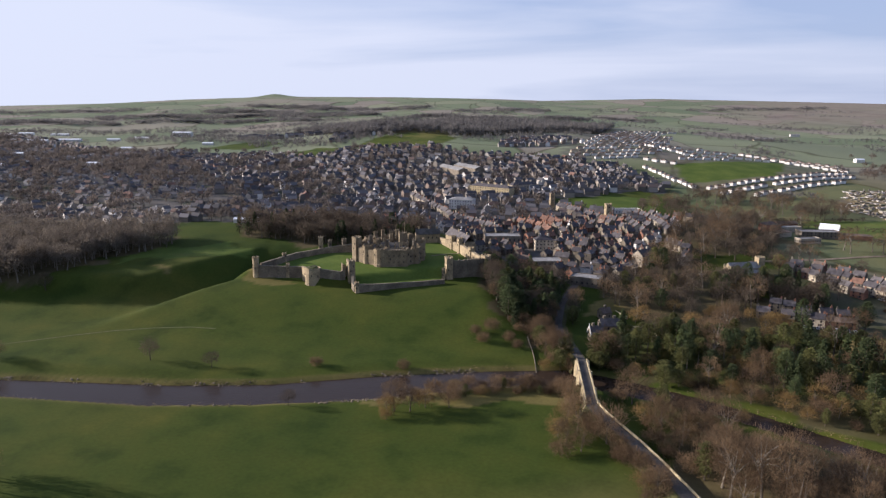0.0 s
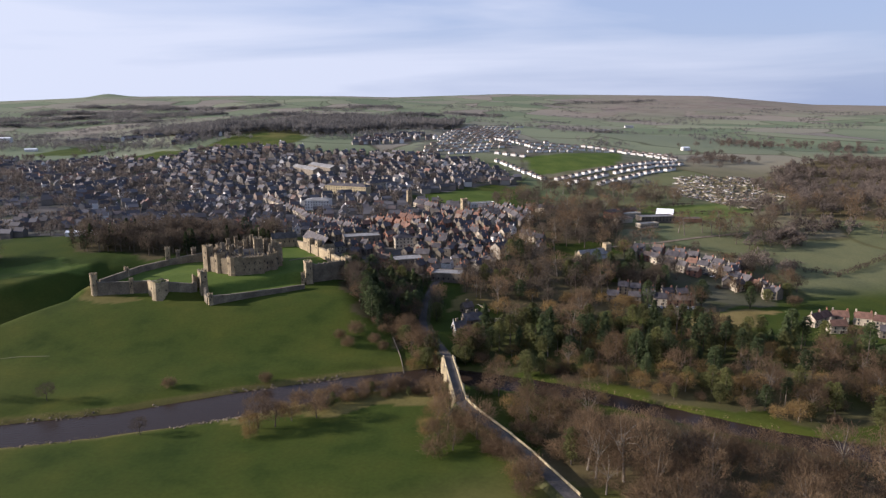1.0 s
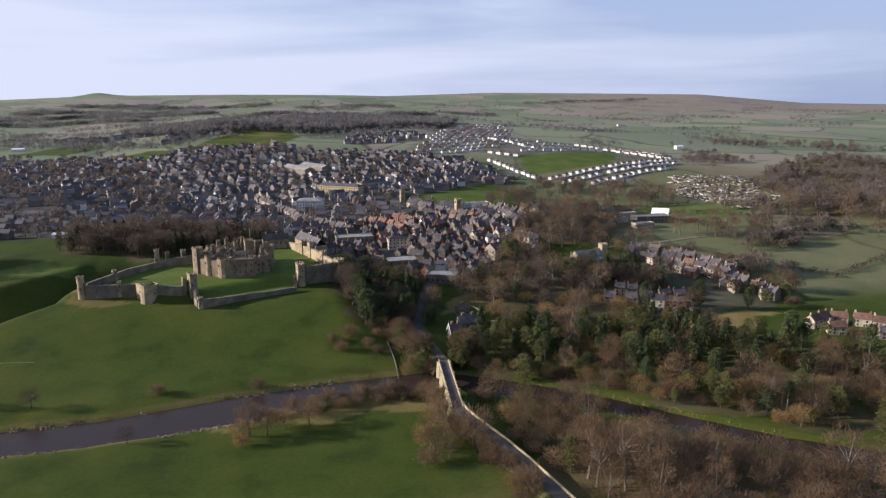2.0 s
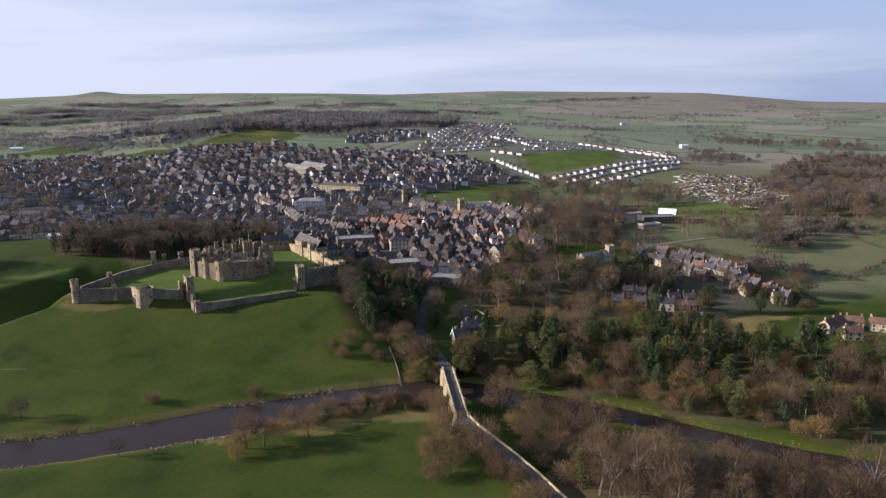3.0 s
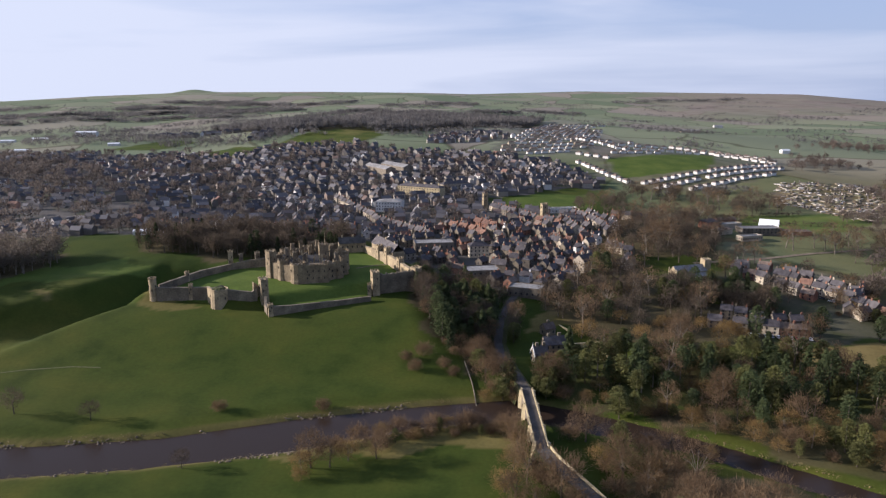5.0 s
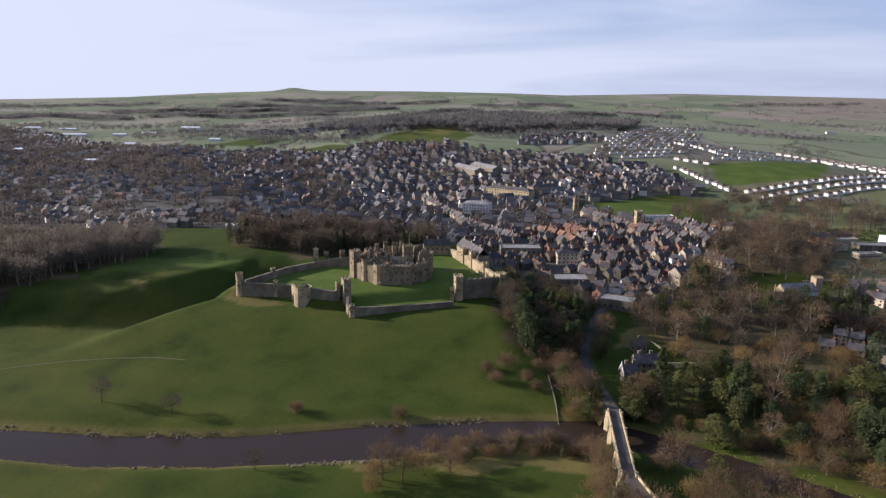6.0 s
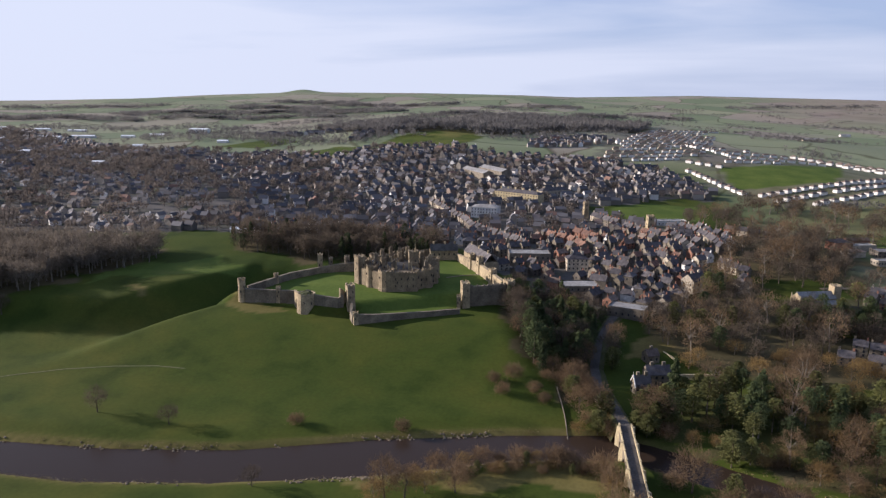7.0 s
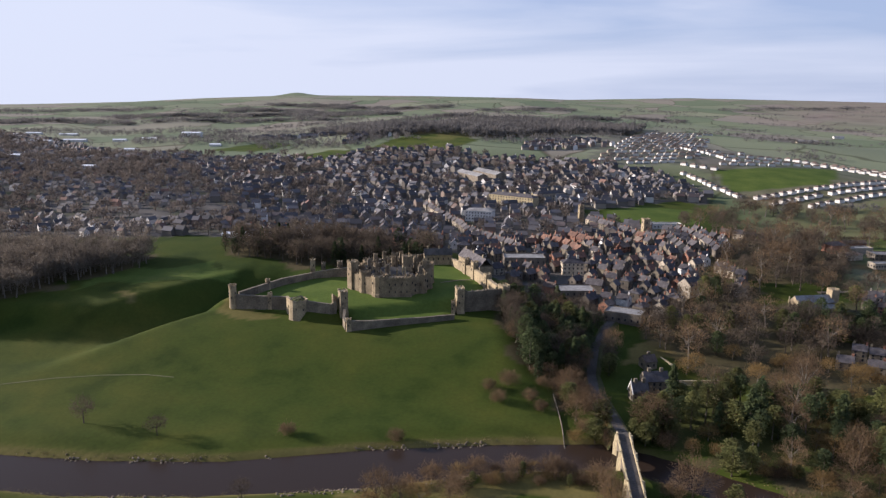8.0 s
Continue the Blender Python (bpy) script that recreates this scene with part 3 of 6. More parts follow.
def parapet(line, heights, label, mat=PALESTONE, thick=0.55, tall=1.25):
    """A low stone wall with a coping along a line."""
    root = thing("parapet_wall", label, "wall", Matrix.Translation((line[0][0], line[0][1], heights[0])))
    for (p, q), (za, zb) in zip(zip(line, line[1:]), zip(heights, heights[1:])):
        d = Vector((q[0] - p[0], q[1] - p[1], 0))
        n = Vector((-d.y, d.x, 0)).normalized() * thick / 2
        o = Vector((line[0][0], line[0][1], heights[0]))
        a, b = Vector((*p, za)) - o, Vector((*q, zb)) - o
        s = Shape()
        s.loft([[a - n - Vector((0, 0, 2.2)), a + n - Vector((0, 0, 2.2)), a + n + Vector((0, 0, tall)), a - n + Vector((0, 0, tall))],
                [b - n - Vector((0, 0, 2.2)), b + n - Vector((0, 0, 2.2)), b + n + Vector((0, 0, tall)), b - n + Vector((0, 0, tall))]])
        part("wall_length", s, mat, root)
        c = Shape()
        up, lid = Vector((0, 0, tall)), Vector((0, 0, tall + 0.22))
        c.loft([[a - 1.35 * n + up, a + 1.35 * n + up, a + 1.1 * n + lid, a - 1.1 * n + lid], [b - 1.35 * n + up, b + 1.35 * n + up, b + 1.1 * n + lid, b - 1.1 * n + lid]])
        part("coping", c, mat, root)
    return root


def build_bridge():
    axis = BRIDGE_B - BRIDGE_A
    length = axis.length
    turn = math.degrees(math.atan2(axis.y, axis.x))
    root = thing("stone_bridge", "pale sandstone arched bridge with triangular cutwaters over the river", "bridge", Matrix.Translation((BRIDGE_A.x, BRIDGE_A.y, 0)) @ pose(0, 0, 0, 0, 0, turn))
    half = 2.75
    spans = [(5.5, 15.5), (19.5, 36.5), (40.5, 50.5)]
    for side in (-1, 1):
        s = Shape()
        u, tops = 0.0, []
        cuts = [0.0]
        for a, b in spans:
            cuts += [a + (b - a) * i / 12 for i in range(13)]
        cuts.append(length)
        def soffit(u):
            for a, b in spans:
                if a < u < b:
                    m, r = (a + b) / 2, (b - a) / 2
                    return 0.9 + (4.6 if r > 6 else 3.9) * math.sqrt(max(0, 1 - ((u - m) / r) ** 2))
            return -1.5
        for a, b in zip(cuts, cuts[1:]):
            ya, yb = side * half, side * (half - 1.0)
            za, zb = soffit(a + 1e-4), soffit(b - 1e-4)
            s.loft([[(a, ya, za), (a, yb, za), (a, yb, DECK - 0.1), (a, ya, DECK - 0.1)], [(b, ya, zb), (b, yb, zb), (b, yb, DECK - 0.1), (b, ya, DECK - 0.1)]])
        # the darker stone paints the shade between the lit cutwaters
        part("spandrel_wall", s, DARKSTONE, root)
        p = Shape()
        p.box(length / 2, side * (half - 0.25), DECK - 0.1, length, 0.45, 1.2)
        part("parapet", p, PALESTONE, root)
        for k in range(8):
            m = Shape()
            m.box(2.5 + (length - 5) * k / 7, side * (half - 0.25), DECK + 1.2, 0.9, 0.6, 0.4)
            part("merlon", m, PALESTONE, root)
        for u in (2.8, 17.5, 38.5, 53.2):
            c = Shape()
            w = 1.8
            tip = side * (half + 1.5)
            ring = lambda z, q: [(u - w * q, side * half * 0.98, z), (u, side * half + (tip - side * half) * q, z), (u + w * q, side * half * 0.98, z)]
            c.loft([ring(-1.5, 1.0), ring(4.6, 0.92), ring(6.2, 0.75), ring(DECK + 1.1, 0.6)])
            part("cutwater", c, PALESTONE, root)
    for a, b in spans:
        vault = Shape()
        m, r, rise = (a + b) / 2, (b - a) / 2, 4.6 if b - a > 12 else 3.9
        arc = [(m + r * math.cos(math.pi * i / 12), 0.9 + rise * math.sin(math.pi * i / 12)) for i in range(13)]
        for (u0, z0), (u1, z1) in zip(arc, arc[1:]):
            k = len(vault.v)
            vault.v += [(u0, -half, z0), (u1, -half, z1), (u1, half, z1), (u0, half, z0)]
            vault.f.append((k, k + 1, k + 2, k + 3))
        part("vault", vault, DARKSTONE, root)
    for u in (17.5, 38.5):
        part("pier", Shape().box(u, 0, -1.5, 4.0, 2 * half - 0.1, 6.2), SANDSTONE, root)
    part("deck", Shape().box(length / 2, 0, DECK - 0.9, length, 2 * half - 0.9, 0.93), ASPHALT, root, "worn asphalt carriageway")
    return root


build_bridge()
parapet([(p[0] + 3.1, p[1] + 0.3) for p in ROAD_N[1:]] , [4.3 + 3.3 * float(sstep(0, 6, k)) for k in range(7)], "pale stone roadside wall on the bank by the bridge", thick=0.4, tall=0.9)
parapet([(68.6, 373), (67.6, 380), (66.6, 388)], [6.8, 6.3, 5.8], "lit stone wall beside the shaded road", SANDSTONE)
FIELD_WALL = [(50.5 + 0.6 * math.sin(k / 3), 343 + 5.5 * k) for k in range(10)]
parapet(FIELD_WALL, [z_at(*p) - 0.05 for p in FIELD_WALL], "old boundary wall down to the river", DARKSTONE, 0.3, 0.75)
ribbon("footpath", "faint worn path across the pasture", "path", [(-260, 372), (-215, 392), (-195, 399), (-172, 403), (-150, 404), (-135, 402)], 0.8, TRACK, 0.1)
ribbon("footpath", "narrow gravel walk over the castle lawn", "path", [(-8, 523), (4, 530), (16, 533)], 1.6, GRAVEL, 0.18)

# ---- the castle ----
def crenels(s, line, z, closed=False, tall=1.1, wide=1.3, gap=1.0, thick=0.6, inset=0.0):
    """Merlons along a line of corners."""
    pts = [Vector((*p, 0)) for p in line]
    for a, b in zip(pts, pts[1:] + (pts[:1] if closed else [])):
        d = b - a
        k = max(1, int(d.length / (wide + gap)))
        for i in range(k):
            c = a + d * ((i + 0.5) / k)
            s.box(c.x, c.y, z, wide, thick, tall, math.degrees(math.atan2(d.y, d.x)))


def slits(root, mat, spots, w=0.45, h=1.3):
    """Narrow windows: place, bearing of the outward face."""
    me = Shape().box(0, 0, 0, w, 0.5, h).mesh("window", mat)
    for x, y, z, a in spots:
        share("window", me, root, pose(x, y, z, 0, 0, a))


def round_tower(x, y, r, top, label, mat=SANDSTONE, k=14, name="castle_tower", parent=None, deep=3.0):
    z = z_at(x, y)
    root = thing(name, label, "tower", Matrix.Translation((x, y, z))) if parent is None else None
    o = Vector((0, 0, 0)) if root else Vector((x, y, z)) - parent.matrix_world.translation
    h = top - z
    s = Shape()
    turn = math.pi / k if k == 8 else 0.0
    ring = lambda q, zz: [(o.x + q * math.cos(turn + math.tau * i / k), o.y + q * math.sin(turn + math.tau * i / k), o.z + zz) for i in range(k)]
    s.loft([ring(r * 1.08, -deep), ring(r * 1.06, 1.2), ring(r, 2.0), ring(r, h - 1.9), ring(r * 1.03, h - 1.5), ring(r * 1.03, h - 0.1), ring(r * 0.9, h - 0.1), ring(r * 0.9, h - 1.0)])
    if root:
        part("shaft", s, mat, root)
        home = root
    else:
        home = part("tower", s, mat, parent)
    b = Shape()
    crenels(b, [(o.x + r * math.cos(turn + math.tau * i / k), o.y + r * math.sin(turn + math.tau * i / k)) for i in range(k)], o.z + h - 0.1, True, 0.85, r * 0.24, r * 0.2, 0.5)
    tagged(part("battlement", b, mat, home), kind="stuff")
    slits(home, PANE, [(o.x + (r + 0.0) * math.cos(radians(a)), o.y + r * math.sin(radians(a)), o.z + h * q, a + 90) for a, q in ((-90, 0.42), (-150, 0.6), (-35, 0.62), (180, 0.4))])
    return root or home


def square_tower(x, y, w, d, top, label, mat=SANDSTONE, turn=0.0, name="castle_tower", parent=None, deep=3.0):
    z = z_at(x, y)
    root = thing(name, label, "tower", Matrix.Translation((x, y, z)) @ pose(0, 0, 0, 0, 0, turn)) if parent is None else None
    o = Vector((0, 0, 0)) if root else Vector((x, y, z)) - parent.matrix_world.translation
    h, a = top - z, 0 if root else turn
    s = Shape()
    s.box(o.x, o.y, o.z - deep, w * 1.06, d * 1.06, deep + 1.2, a).box(o.x, o.y, o.z + 1.2, w, d, h - 2.6, a).box(o.x, o.y, o.z + h - 1.4, w * 1.03, d * 1.03, 1.3, a)
    home = part("shaft", s, mat, root) if root else part("tower", s, mat, parent)
    home = root or home
    b = Shape()
    c, q = math.cos(radians(a)), math.sin(radians(a))
    crenels(b, [(o.x + u * c - v * q, o.y + u * q + v * c) for u, v in ((-w / 2, -d / 2), (w / 2, -d / 2), (w / 2, d / 2), (-w / 2, d / 2))], o.z + h - 0.1, True, 0.9, 0.95, 0.8, 0.5)
    tagged(part("battlement", b, mat, home), kind="stuff")
    spots = [(-0.2 * w, -d / 2, 0.4, 0), (0.2 * w, -d / 2, 0.66, 0), (-w / 2, 0.1 * d, 0.5, 90), (-w / 2, -0.2 * d, 0.72, 90)]
    slits(home, PANE, [(o.x + u * c - v * q, o.y + u * q + v * c, o.z + h * f, b_ + a) for u, v, f, b_ in spots])
    return root or home


def curtain(line, tops, label, mat=DARKSTONE, thick=1.8, teeth=True, deep=3.5, name="curtain_wall"):
    """A wall whose top runs through the heights given at its corners."""
    x0, y0 = line[0]
    z0 = z_at(x0, y0)
    root = thing(name, label, "wall", Matrix.Translation((x0, y0, z0)))
    for (p, q), (ta, tb) in zip(zip(line, line[1:]), zip(tops, tops[1:])):
        d = Vector((q[0] - p[0], q[1] - p[1], 0))
        k = max(1, int(d.length / 6))
        n = Vector((-d.y, d.x, 0)).normalized() * thick / 2
        s, b = Shape(), Shape()
        rings = []
        for i in range(k + 1):
            f = i / k
            x, y = p[0] + d.x * f, p[1] + d.y * f
            low, top = z_at(x, y) - deep - z0, ta + (tb - ta) * f - z0 + 0.12 * math.sin(5 * x)
            c = Vector((x - x0, y - y0, 0))
            rings.append([c - n * 1.12 + Vector((0, 0, low)), c + n * 1.12 + Vector((0, 0, low)), c + n + Vector((0, 0, top)), c - n + Vector((0, 0, top))])
            if teeth and i < k:
                e = p[0] + d.x * (i + 0.5) / k - x0, p[1] + d.y * (i + 0.5) / k - y0
                tz = ta + (tb - ta) * (i + 0.5) / k - z0
                a = math.degrees(math.atan2(d.y, d.x))
                for j in (-1, 0, 1):
                    u = d.normalized() * (j * d.length / k / 3)
                    for w in (-1, 1):
                        b.box(e[0] + u.x + w * n.x * 0.75, e[1] + u.y + w * n.y * 0.75, tz - 0.15, 1.05, 0.45, 0.8, a)
        s.loft(rings)
        part("wall_length", s, mat, root)
        if teeth:
            tagged(part("battlement", b, mat, root), kind="stuff")
    return root


def bastion(x, y, r, top, label, mat):
    """A half-ruined round bastion: a ragged head and turf on top."""
    z, k = z_at(x, y), 16
    root = thing("castle_bastion", label, "tower", Matrix.Translation((x, y, z)))
    h, rnd_ = top - z, random.Random(int(r * 10))
    ring = lambda q, zz, rag=0.0: [(q * math.cos(math.tau * i / k), q * math.sin(math.tau * i / k), zz + (rnd_.uniform(-rag, rag) if rag else 0)) for i in range(k)]
    part("shaft", Shape().loft([ring(r * 1.1, -4), ring(r * 1.04, 1.5), ring(r, h * 0.6), ring(r * 0.99, h - 0.6, 0.7), ring(r * 0.82, h - 0.7, 0.4), ring(r * 0.8, h - 1.8)]), mat, root)
    part("turf", Shape().loft([ring(r * 0.83, h - 2.0), ring(r * 0.8, h - 0.9, 0.3), ring(r * 0.4, h - 0.2, 0.35)]), GRASSBANK, root, "rough turf on the broken top")
    slits(root, PANE, [(r * math.cos(radians(a)), r * math.sin(radians(a)), h * q, a + 90) for a, q in ((-90, 0.5), (-160, 0.55), (-45, 0.45))])
    return root


# shaded walls take DARKSTONE, sunlit ones SANDSTONE: part of the shade is colour
round_tower(-130.0, 479.0, 2.2, 33.0, "small round sandstone tower at the end of the castle wall")
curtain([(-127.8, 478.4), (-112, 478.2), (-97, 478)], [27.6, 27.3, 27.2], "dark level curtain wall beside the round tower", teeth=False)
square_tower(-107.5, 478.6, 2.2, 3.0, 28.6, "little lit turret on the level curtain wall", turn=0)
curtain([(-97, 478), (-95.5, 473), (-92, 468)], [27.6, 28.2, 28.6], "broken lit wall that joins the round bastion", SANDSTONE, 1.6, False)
bastion(-87.5, 465.5, 5.4, 30.0, "broad round sandstone bastion with turf on its broken top", SANDSTONE)
curtain([(-83, 464.5), (-76, 465), (-69, 466), (-66, 467)], [28.9, 27.8, 26.6, 28.5], "ruined sandstone wall with a sagging top", DARKSTONE, teeth=False)
curtain([(-68, 466.5), (-66.5, 468), (-64.5, 471)], [32.6, 31.0, 27.5], "broken lit stub of wall beside the turret", SANDSTONE, 1.3, False)
square_tower(-62.0, 467.5, 4.4, 5.6, 34.2, "square ruined sandstone turret on the castle's front wall", turn=24)
curtain([(-60.5, 464), (-59.5, 455), (-57, 448.5)], [24.5, 22.8, 21.5], "short broken wall below the turret", DARKSTONE, 1.5, False)
square_tower(-55.6, 447.6, 2.6, 2.6, 23.6, "low square pier at the end of the terrace wall", turn=18, name="terrace_pier")
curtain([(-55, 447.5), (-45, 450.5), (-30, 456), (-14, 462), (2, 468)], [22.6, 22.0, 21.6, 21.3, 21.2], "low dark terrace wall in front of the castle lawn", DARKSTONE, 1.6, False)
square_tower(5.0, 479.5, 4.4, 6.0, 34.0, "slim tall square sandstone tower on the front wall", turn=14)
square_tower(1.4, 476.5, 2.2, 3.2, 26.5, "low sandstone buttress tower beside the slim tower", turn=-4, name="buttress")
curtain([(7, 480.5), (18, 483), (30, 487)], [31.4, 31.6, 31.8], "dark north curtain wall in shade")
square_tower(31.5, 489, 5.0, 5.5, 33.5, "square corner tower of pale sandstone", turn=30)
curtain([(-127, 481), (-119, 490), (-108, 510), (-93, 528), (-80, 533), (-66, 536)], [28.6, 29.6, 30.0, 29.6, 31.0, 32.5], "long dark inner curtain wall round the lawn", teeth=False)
square_tower(-114.5, 499, 2.4, 2.4, 31.6, "little turret on the inner curtain wall", SANDSTONE, 30)
square_tower(-93.0, 530, 3.2, 3.4, 38.0, "slim twin tower at the edge of the wood", SANDSTONE, 12)
square_tower(-86.5, 533, 2.6, 3.0, 35.0, "low twin tower of dark stone", DARKSTONE, 12)
square_tower(-76, 536, 3.0, 3.0, 35.5, "small back tower of dark stone", DARKSTONE, 20)
curtain([(-66, 538), (-56, 556), (-40, 570), (-18, 585), (-6, 588)], [31.5, 32.0, 32.0, 31.0, 31.0], "back curtain wall below the trees")

# the lit western range
LIT = [(28.5, 495), (23.2, 509), (18, 524), (12.8, 539), (5, 558), (-2.7, 577)]
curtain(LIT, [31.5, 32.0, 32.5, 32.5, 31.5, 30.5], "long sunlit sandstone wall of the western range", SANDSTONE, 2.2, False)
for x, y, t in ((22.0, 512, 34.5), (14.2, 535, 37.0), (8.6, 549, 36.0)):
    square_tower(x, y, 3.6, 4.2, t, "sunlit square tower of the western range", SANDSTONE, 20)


def castle_range(x, y, w, d, eave, ridge, a, label, roof=LEAD):
    z = z_at(x, y)
    root = thing("castle_range", label, "building", Matrix.Translation((x, y, z)) @ pose(0, 0, 0, 0, 0, a))
    part("wall", Shape().box(0, 0, -3, w, d, eave - z + 3), SANDSTONE, root)
    part("roof", Shape().gable(0, 0, eave - z, w, d, ridge - eave, 0, 0.3), roof, root, "grey lead and slate roof")
    for u in (-0.36, 0.05, 0.4):
        part("chimney", Shape().box(u * w, 0, ridge - z - 0.6, 1.2, 0.9, 2.4), SANDSTONE, root)
    for k in range(5):
        slits(root, PANE, [((k - 2) * w * 0.18, -d / 2 - 0.02, (eave - z) * 0.5, 0)], 0.9, 1.6)
    return root


castle_range(14.5, 551, 40, 9.0, 34.5, 39.5, 111, "stone range with a slate roof behind the lit wall", SLATE)
castle_range(-12, 577, 20, 8.0, 33.0, 37.0, 8, "low stone range behind the keep")

# the keep: a ring of round and square towers round a court
KX, KY = -36.0, 508.0
KZ = z_at(KX, KY)
keep = thing("castle_keep", "great sandstone keep of clustered round towers with battlements", "castle", Matrix.Translation((KX, KY, KZ)))
RING = [(-61.5, 503.5), (-54, 496.5), (-45, 490.5), (-33, 490), (-26, 492.5), (-19, 499), (-15.5, 508), (-17, 522), (-27, 533), (-40, 536), (-55, 530), (-62, 518)]
for (ax, ay), (bx, by) in zip(RING, RING[1:] + RING[:1]):
    d = Vector((bx - ax, by - ay, 0))
    a = math.degrees(math.atan2(d.y, d.x))
    s = Shape().box((ax + bx) / 2 - KX, (ay + by) / 2 - KY, -4, d.length, 2.4, 14.6, a)
    w = part("wall", s, KEEPSTONE, keep)
    b = Shape()
    crenels(b, [(ax - KX, ay - KY), (bx - KX, by - KY)], 10.5, False, 0.9)
    tagged(part("battlement", b, KEEPSTONE, w), kind="stuff")
square_tower(-62.3, 505, 5.0, 5.4, 43.0, "", KEEPSTONE, 38, parent=keep)
for x, y, r, t, k in ((-53.5, 498, 3.6, 38.6, 12), (-43.5, 492, 5.0, 37.6, 12), (-26, 493.5, 2.6, 37.0, 8), (-19, 499.5, 3.4, 37.2, 12), (-16, 509, 3.4, 38.0, 10),
                      (-17, 523, 4.6, 38.5, 12), (-28, 533, 4.4, 38.0, 12), (-41, 536, 4.6, 38.5, 12), (-55, 530, 4.6, 38.5, 12), (-62, 518, 4.4, 38.0, 12)):
    round_tower(x, y, r, t, "", KEEPSTONE, k, parent=keep)
square_tower(-33.5, 492.0, 17.0, 7.0, 36.8, "", KEEPSTONE, 6, parent=keep)
square_tower(-29, 512.5, 5.6, 5.6, 45.4, "", KEEPSTONE, 12, parent=keep)
square_tower(-37.5, 520, 3.6, 3.6, 45.0, "", KEEPSTONE, 0, parent=keep)
for x, y, w, d, a in ((-49, 507, 17, 8, 35), (-26, 501, 13, 8, -30), (-36, 499, 18, 9, 0), (-19, 513, 11, 7, 80), (-55, 518, 16, 8, 95), (-33, 528, 26, 9, 5)):
    part("roof", Shape().hip(x - KX, y - KY, 9.0, w, d, 2.6, a, 0.1), LEAD, keep, "grey lead roof")
part("inner_block", Shape().box(-3, 4, -3, 27, 26, 12.4, 8), KEEPSTONE, keep)
part("roof", Shape().hip(-3, 4, 9.3, 27, 14, 3.4, 8, 0.1), LEAD, keep, "grey lead roof")
for x, y, w, t in ((-47, 503, 2.2, 42.0), (-40, 501, 1.8, 41.5), (-38, 517, 2.6, 43.5), (-50, 521, 2.4, 44.0), (-53, 511, 1.8, 43.0), (-24, 520, 2.6, 43.0), (-20, 503, 2.0, 41.0), (-34, 527, 2.2, 44.5), (-18, 514, 2.4, 42.5), (-45, 527, 2.2, 44.0)):
    square_tower(x, y, w, w, t, "", KEEPSTONE if w > 2.1 else DARKSTONE, 15, parent=keep)
random.seed(31)
for k in range(64):
    a = math.tau * k / 23 + 0.2
    x, y = KX + 20 * math.cos(a) * random.uniform(0.5, 1), KY + 4 + 17 * math.sin(a) * random.uniform(0.5, 1)
    part("chimney", Shape().box(x - KX, y - KY, 8.5, 0.7, 0.8, random.uniform(3.2, 8.0)), KEEPSTONE if k % 3 else PALESTONE, keep)
slits(keep, PANE, [(-33.5 - KX + u, 488.45 - KY + u * 0.105, z, 6) for u in (-4, -0.5, 3, 6.5) for z in (2.2, 6.6)], 0.55, 1.3)
slits(keep, PANE, [(x - KX, y - KY, z, a) for x, y, a in ((-49.5, 492.4, -33), (-22.2, 493.0, 43), (-15.4, 503.6, 70)) for z in (2.0, 5.4)], 0.55, 1.3)
pole = Shape()
pole.round(-27.8 - KX, 513 - KY, 19.4, 0.14, 8.5, 6, 0.07)
part("flagpole", pole, PALESTONE, keep)

# ---- houses ----
def pent(s, w, d, eave, rise, deep=2.0):
    """A house body with gable ends, the ridge along x."""
    ring = lambda x: [(x, -d / 2, -deep), (x, d / 2, -deep), (x, d / 2, eave), (x, 0, eave + rise), (x, -d / 2, eave)]
    s.loft([ring(-w / 2), ring(w / 2)])
    return s


class Kind:
    """One kind of house or tree: built at its first place, copied to the others."""

    def __init__(self, build):
        self.build, self.first = build, None

    def put(self, m):
        if self.first is None:
            self.first = self.build()
            self.first.matrix_world = m
            return self.first
        return copy_thing(self.first, m)


WINDOW = Shape().box(0, 0, 0, 1.0, 0.16, 1.35).mesh("window", PANE)
DOOR = Shape().box(0, 0, 0, 1.0, 0.16, 2.0).mesh("door", BROWNTILE)


